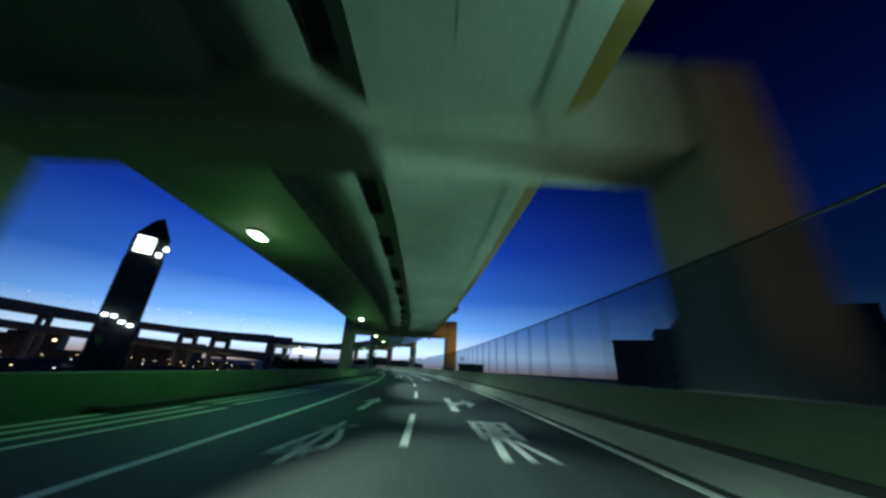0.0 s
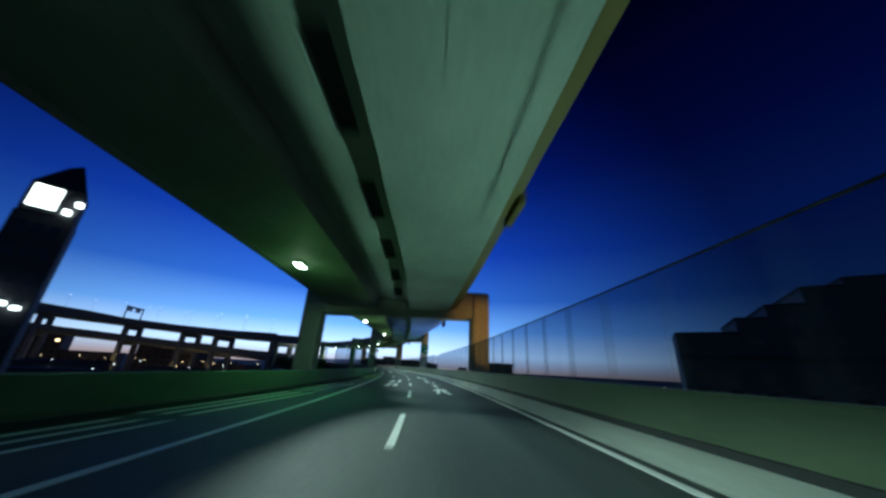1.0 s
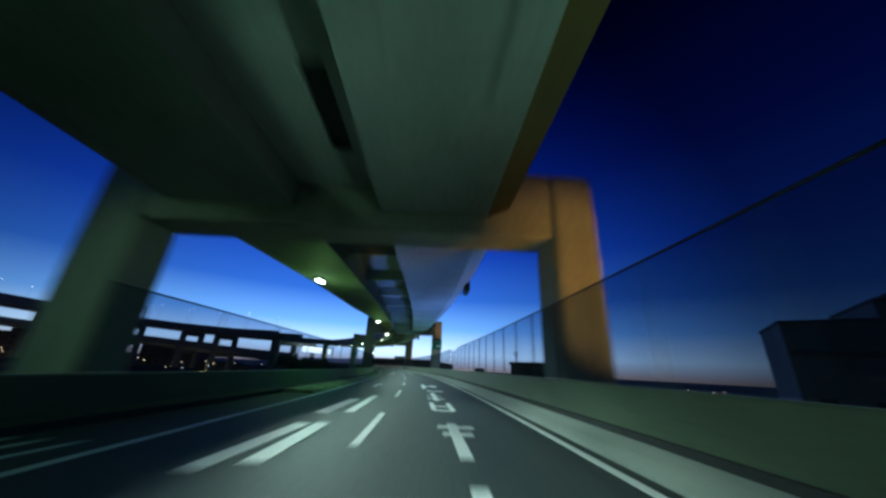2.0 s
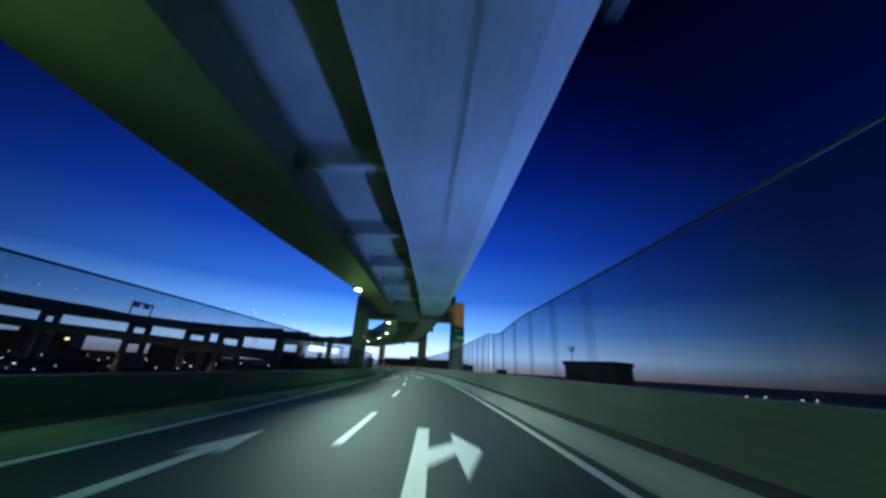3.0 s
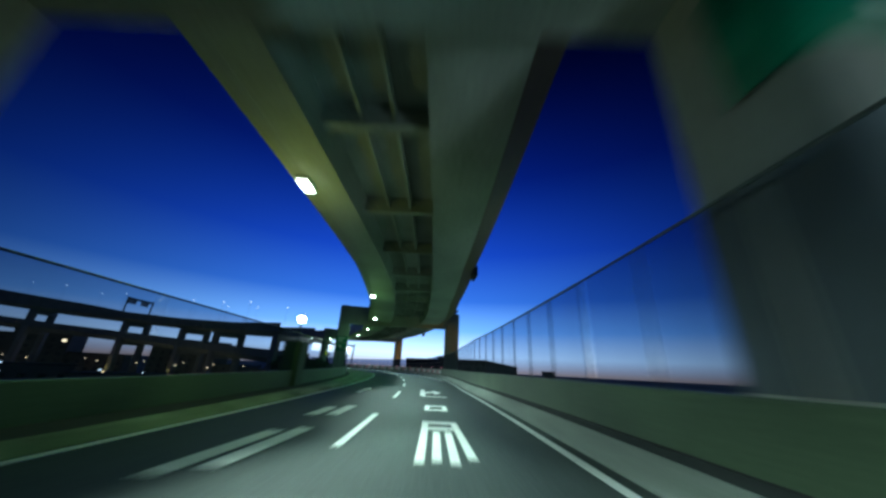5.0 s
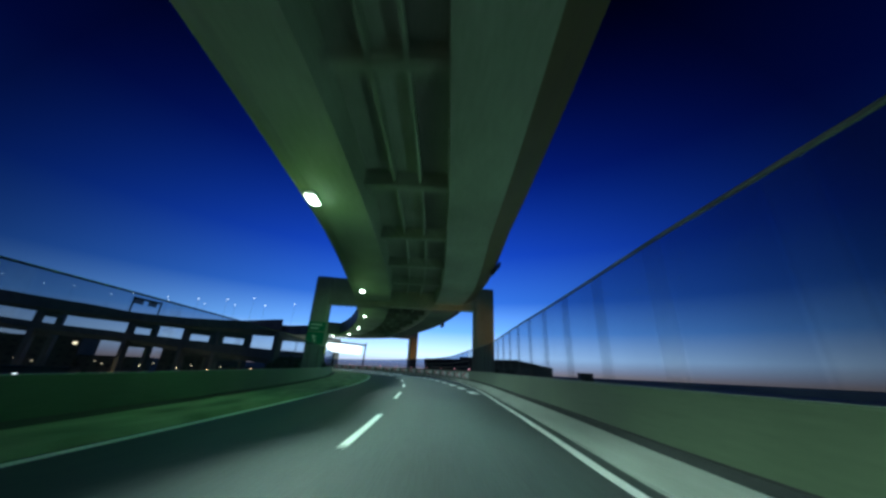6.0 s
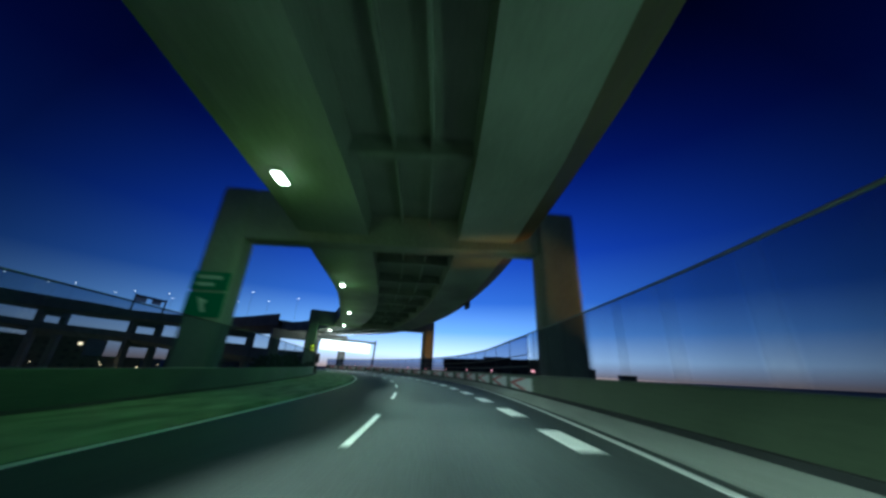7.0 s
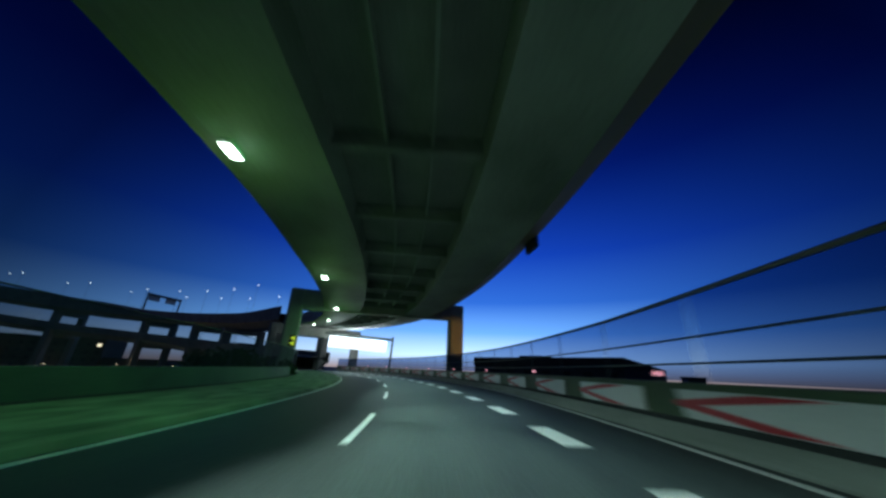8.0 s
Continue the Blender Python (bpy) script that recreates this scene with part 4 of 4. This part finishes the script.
ends = [[bm.verts.new((x, y, z)) for y, z in ((-16.4, 13.49), (16.4, 13.49), (16.4, 13.6), (-16.4, 15.2))] for x in (-20.1, 20.1)]
bm.faces.new(ends[0]), bm.faces.new(ends[1][::-1])
for k in range(4):
    bm.faces.new((ends[0][k - 1], ends[1][k - 1], ends[1][k], ends[0][k]))
part("pitched_roof", bm, ROOFING, hall, "shallow roof falling to the back")
building(-41.5, 271.0, 8.9, 8, 17.0, -22.7, "dark stair tower behind the far hall", 0.0)
building(15.3, 312, 6.5, 6, 12.2, 10, "small dark hut by the water", 0.0)
# the town behind the far viaduct, and low sheds in front of it
u = 1.0
while u < 5.6:
    w, high = random.uniform(20, 32), (random.uniform(9.0, 11.0) if 3.3 < u < 4.0 else random.uniform(19.0, 21.5) if 1.9 < u < 4.6 else random.uniform(6.0, 9.0))
    p = far_frame(u) @ Vector((0, random.uniform(24, 32), 0))
    a, b = far_at(u - 0.05), far_at(u + 0.05)
    building(p.x, p.y, w, 14, high, math.degrees(math.atan2(b.y - a.y, b.x - a.x)) + random.uniform(-6, 6), "brownish town block with a few lit windows", 0.012, "town blocks", wall_used=TOWNWALL, window_used=DARKWALL)
    u += w / 56.0
SHEDS = ((-120, 60, 26, 14, 5.0, 70), (-150, 98, 30, 14, 5.6, 62), (-128, 128, 20, 12, 4.6, 55), (-165, 150, 28, 14, 5.8, 55), (-128, 176, 22, 12, 5.0, 50), (-190, 185, 30, 14, 5.6, 50), (-95, 150, 16, 10, 4.4, 50), (-85, 185, 18, 10, 4.8, 45))
for x, y, w, d, h, t in SHEDS:
    building(x, y, w, d, h, t, "low dark shed in front of the viaduct", 0.015, "low sheds", wall_used=TOWNWALL)

# sodium lamps that light the town's walls
for u in (2.4, 3.0, 3.6, 4.1, 4.6, 5.1, 5.6, 6.1):
    p = far_frame(u) @ Vector((0, 13.0, 0))
    root = thing("street_lamp", "orange sodium street lamp in the street behind the viaduct", "street lamp", "sodium street lamps", m=Matrix.Translation((p.x, p.y, -10)))
    part("pole", tube((0, 0, 0), (0, 0, 7.5), 0.1, 0.06, 8), STEEL, root)
    part("head", box(-0.3, 0.3, -0.2, 0.2, 7.5, 7.75, 0.05, None, 1), WARMGLOW, root, "orange glowing head")
    bulb = bpy.data.lights.new("sodium_light", "POINT")
    bulb.energy, bulb.color, bulb.shadow_soft_size = 30, (1.0, 0.6, 0.36), 0.3
    new("sodium_light", bulb).matrix_basis = Matrix.Translation((p.x, p.y, -3.0))

# scattered lights of the low town
random.seed(7)
for i in range(46):
    r, a = random.uniform(95, 200), radians(random.uniform(28, 84))
    x, y = -r * math.sin(a) - 10, r * math.cos(a) + random.uniform(0, 90)
    h = random.uniform(2.5, 8.5)
    lamp = thing("yard_lamp", "lamp post with a small glowing head in the dark town", "street lamp", "town lights", m=Matrix.Translation((x, y, -10)))
    part("post", tube((0, 0, 0), (0, 0, h), 0.07, 0.05, 6), STEEL, lamp)
    part("head", box(-0.16, 0.16, -0.16, 0.16, h - 0.05, h + 0.2, 0.05, None, 1), random.choice((WARMGLOW, STARGLOW, STARGLOW, STARGLOW, STARGLOW)), lamp, "small glowing head")


# lamps of the flat shore beyond the outer parapet
for x, y, h in ((82.8, 174.7, 7.8), (86.1, 172.0, 8.0), (91.9, 166.8, 7.9), (94.0, 164.8, 8.1), (70, 190, 7.6), (101, 150, 7.8), (110, 132, 7.9), (62, 205, 7.7)):
    lamp = thing("shore_lamp", "lamp post with a small warm head on the far shore", "street lamp", "shore lights", m=Matrix.Translation((x, y, -10)))
    part("post", tube((0, 0, 0), (0, 0, h), 0.07, 0.05, 6), STEEL, lamp)
    part("head", box(-0.12, 0.12, -0.12, 0.12, h - 0.05, h + 0.14, 0.03, None, 1), WARMGLOW, lamp, "small warm glowing head")


# ---- dark trees behind the inner parapet ----
def tree(x, y, h, seed):
    rng = random.Random(seed)
    root = thing("tree", "dark leafy tree standing below the elevated road", "tree", "trees by the road", m=Matrix.Translation((x, y, -10)))
    bm = tube((0, 0, 0), (0.1, 0.05, h * 0.55), 0.22, 0.12, 8)
    for i in range(7):
        a, z = rng.uniform(0, 6.28), h * rng.uniform(0.35, 0.55)
        tube((0, 0, z), (math.cos(a) * h * 0.2, math.sin(a) * h * 0.2, z + h * rng.uniform(0.15, 0.35)), 0.09, 0.03, 5, bm)
    part("trunk", bm, BARK, root)
    pts, faces = [], []
    blobs = [(rng.gauss(0, h * 0.14), rng.gauss(0, h * 0.14), h * rng.uniform(0.5, 0.95), h * rng.uniform(0.07, 0.15)) for _ in range(16)]
    for bx, by, bz, br in blobs:
        for _ in range(230):
            v = Vector((rng.gauss(0, 1), rng.gauss(0, 1), rng.gauss(0, 1))).normalized() * br * rng.uniform(0.5, 1.1)
            c = Vector((bx, by, bz)) + v
            e1 = Vector((rng.gauss(0, 1), rng.gauss(0, 1), rng.gauss(0, 1))).normalized() * 0.3
            e2 = e1.orthogonal().normalized() * 0.17
            n = len(pts)
            pts += [tuple(c - e1), tuple(c + e2), tuple(c + e1), tuple(c - e2)]
            faces.append((n, n + 1, n + 2, n + 3))
    part("crown", (pts, faces), LEAF, root)


for i, (s, d, h) in enumerate(((181, -15, 11.8), (188, -14, 11.6), (196, -15, 11.9), (203, -14, 11.6), (211, -13, 11.8), (219, -13, 11.5))):
    p = at(s, d)
    tree(p.x, p.y, h, 100 + i)
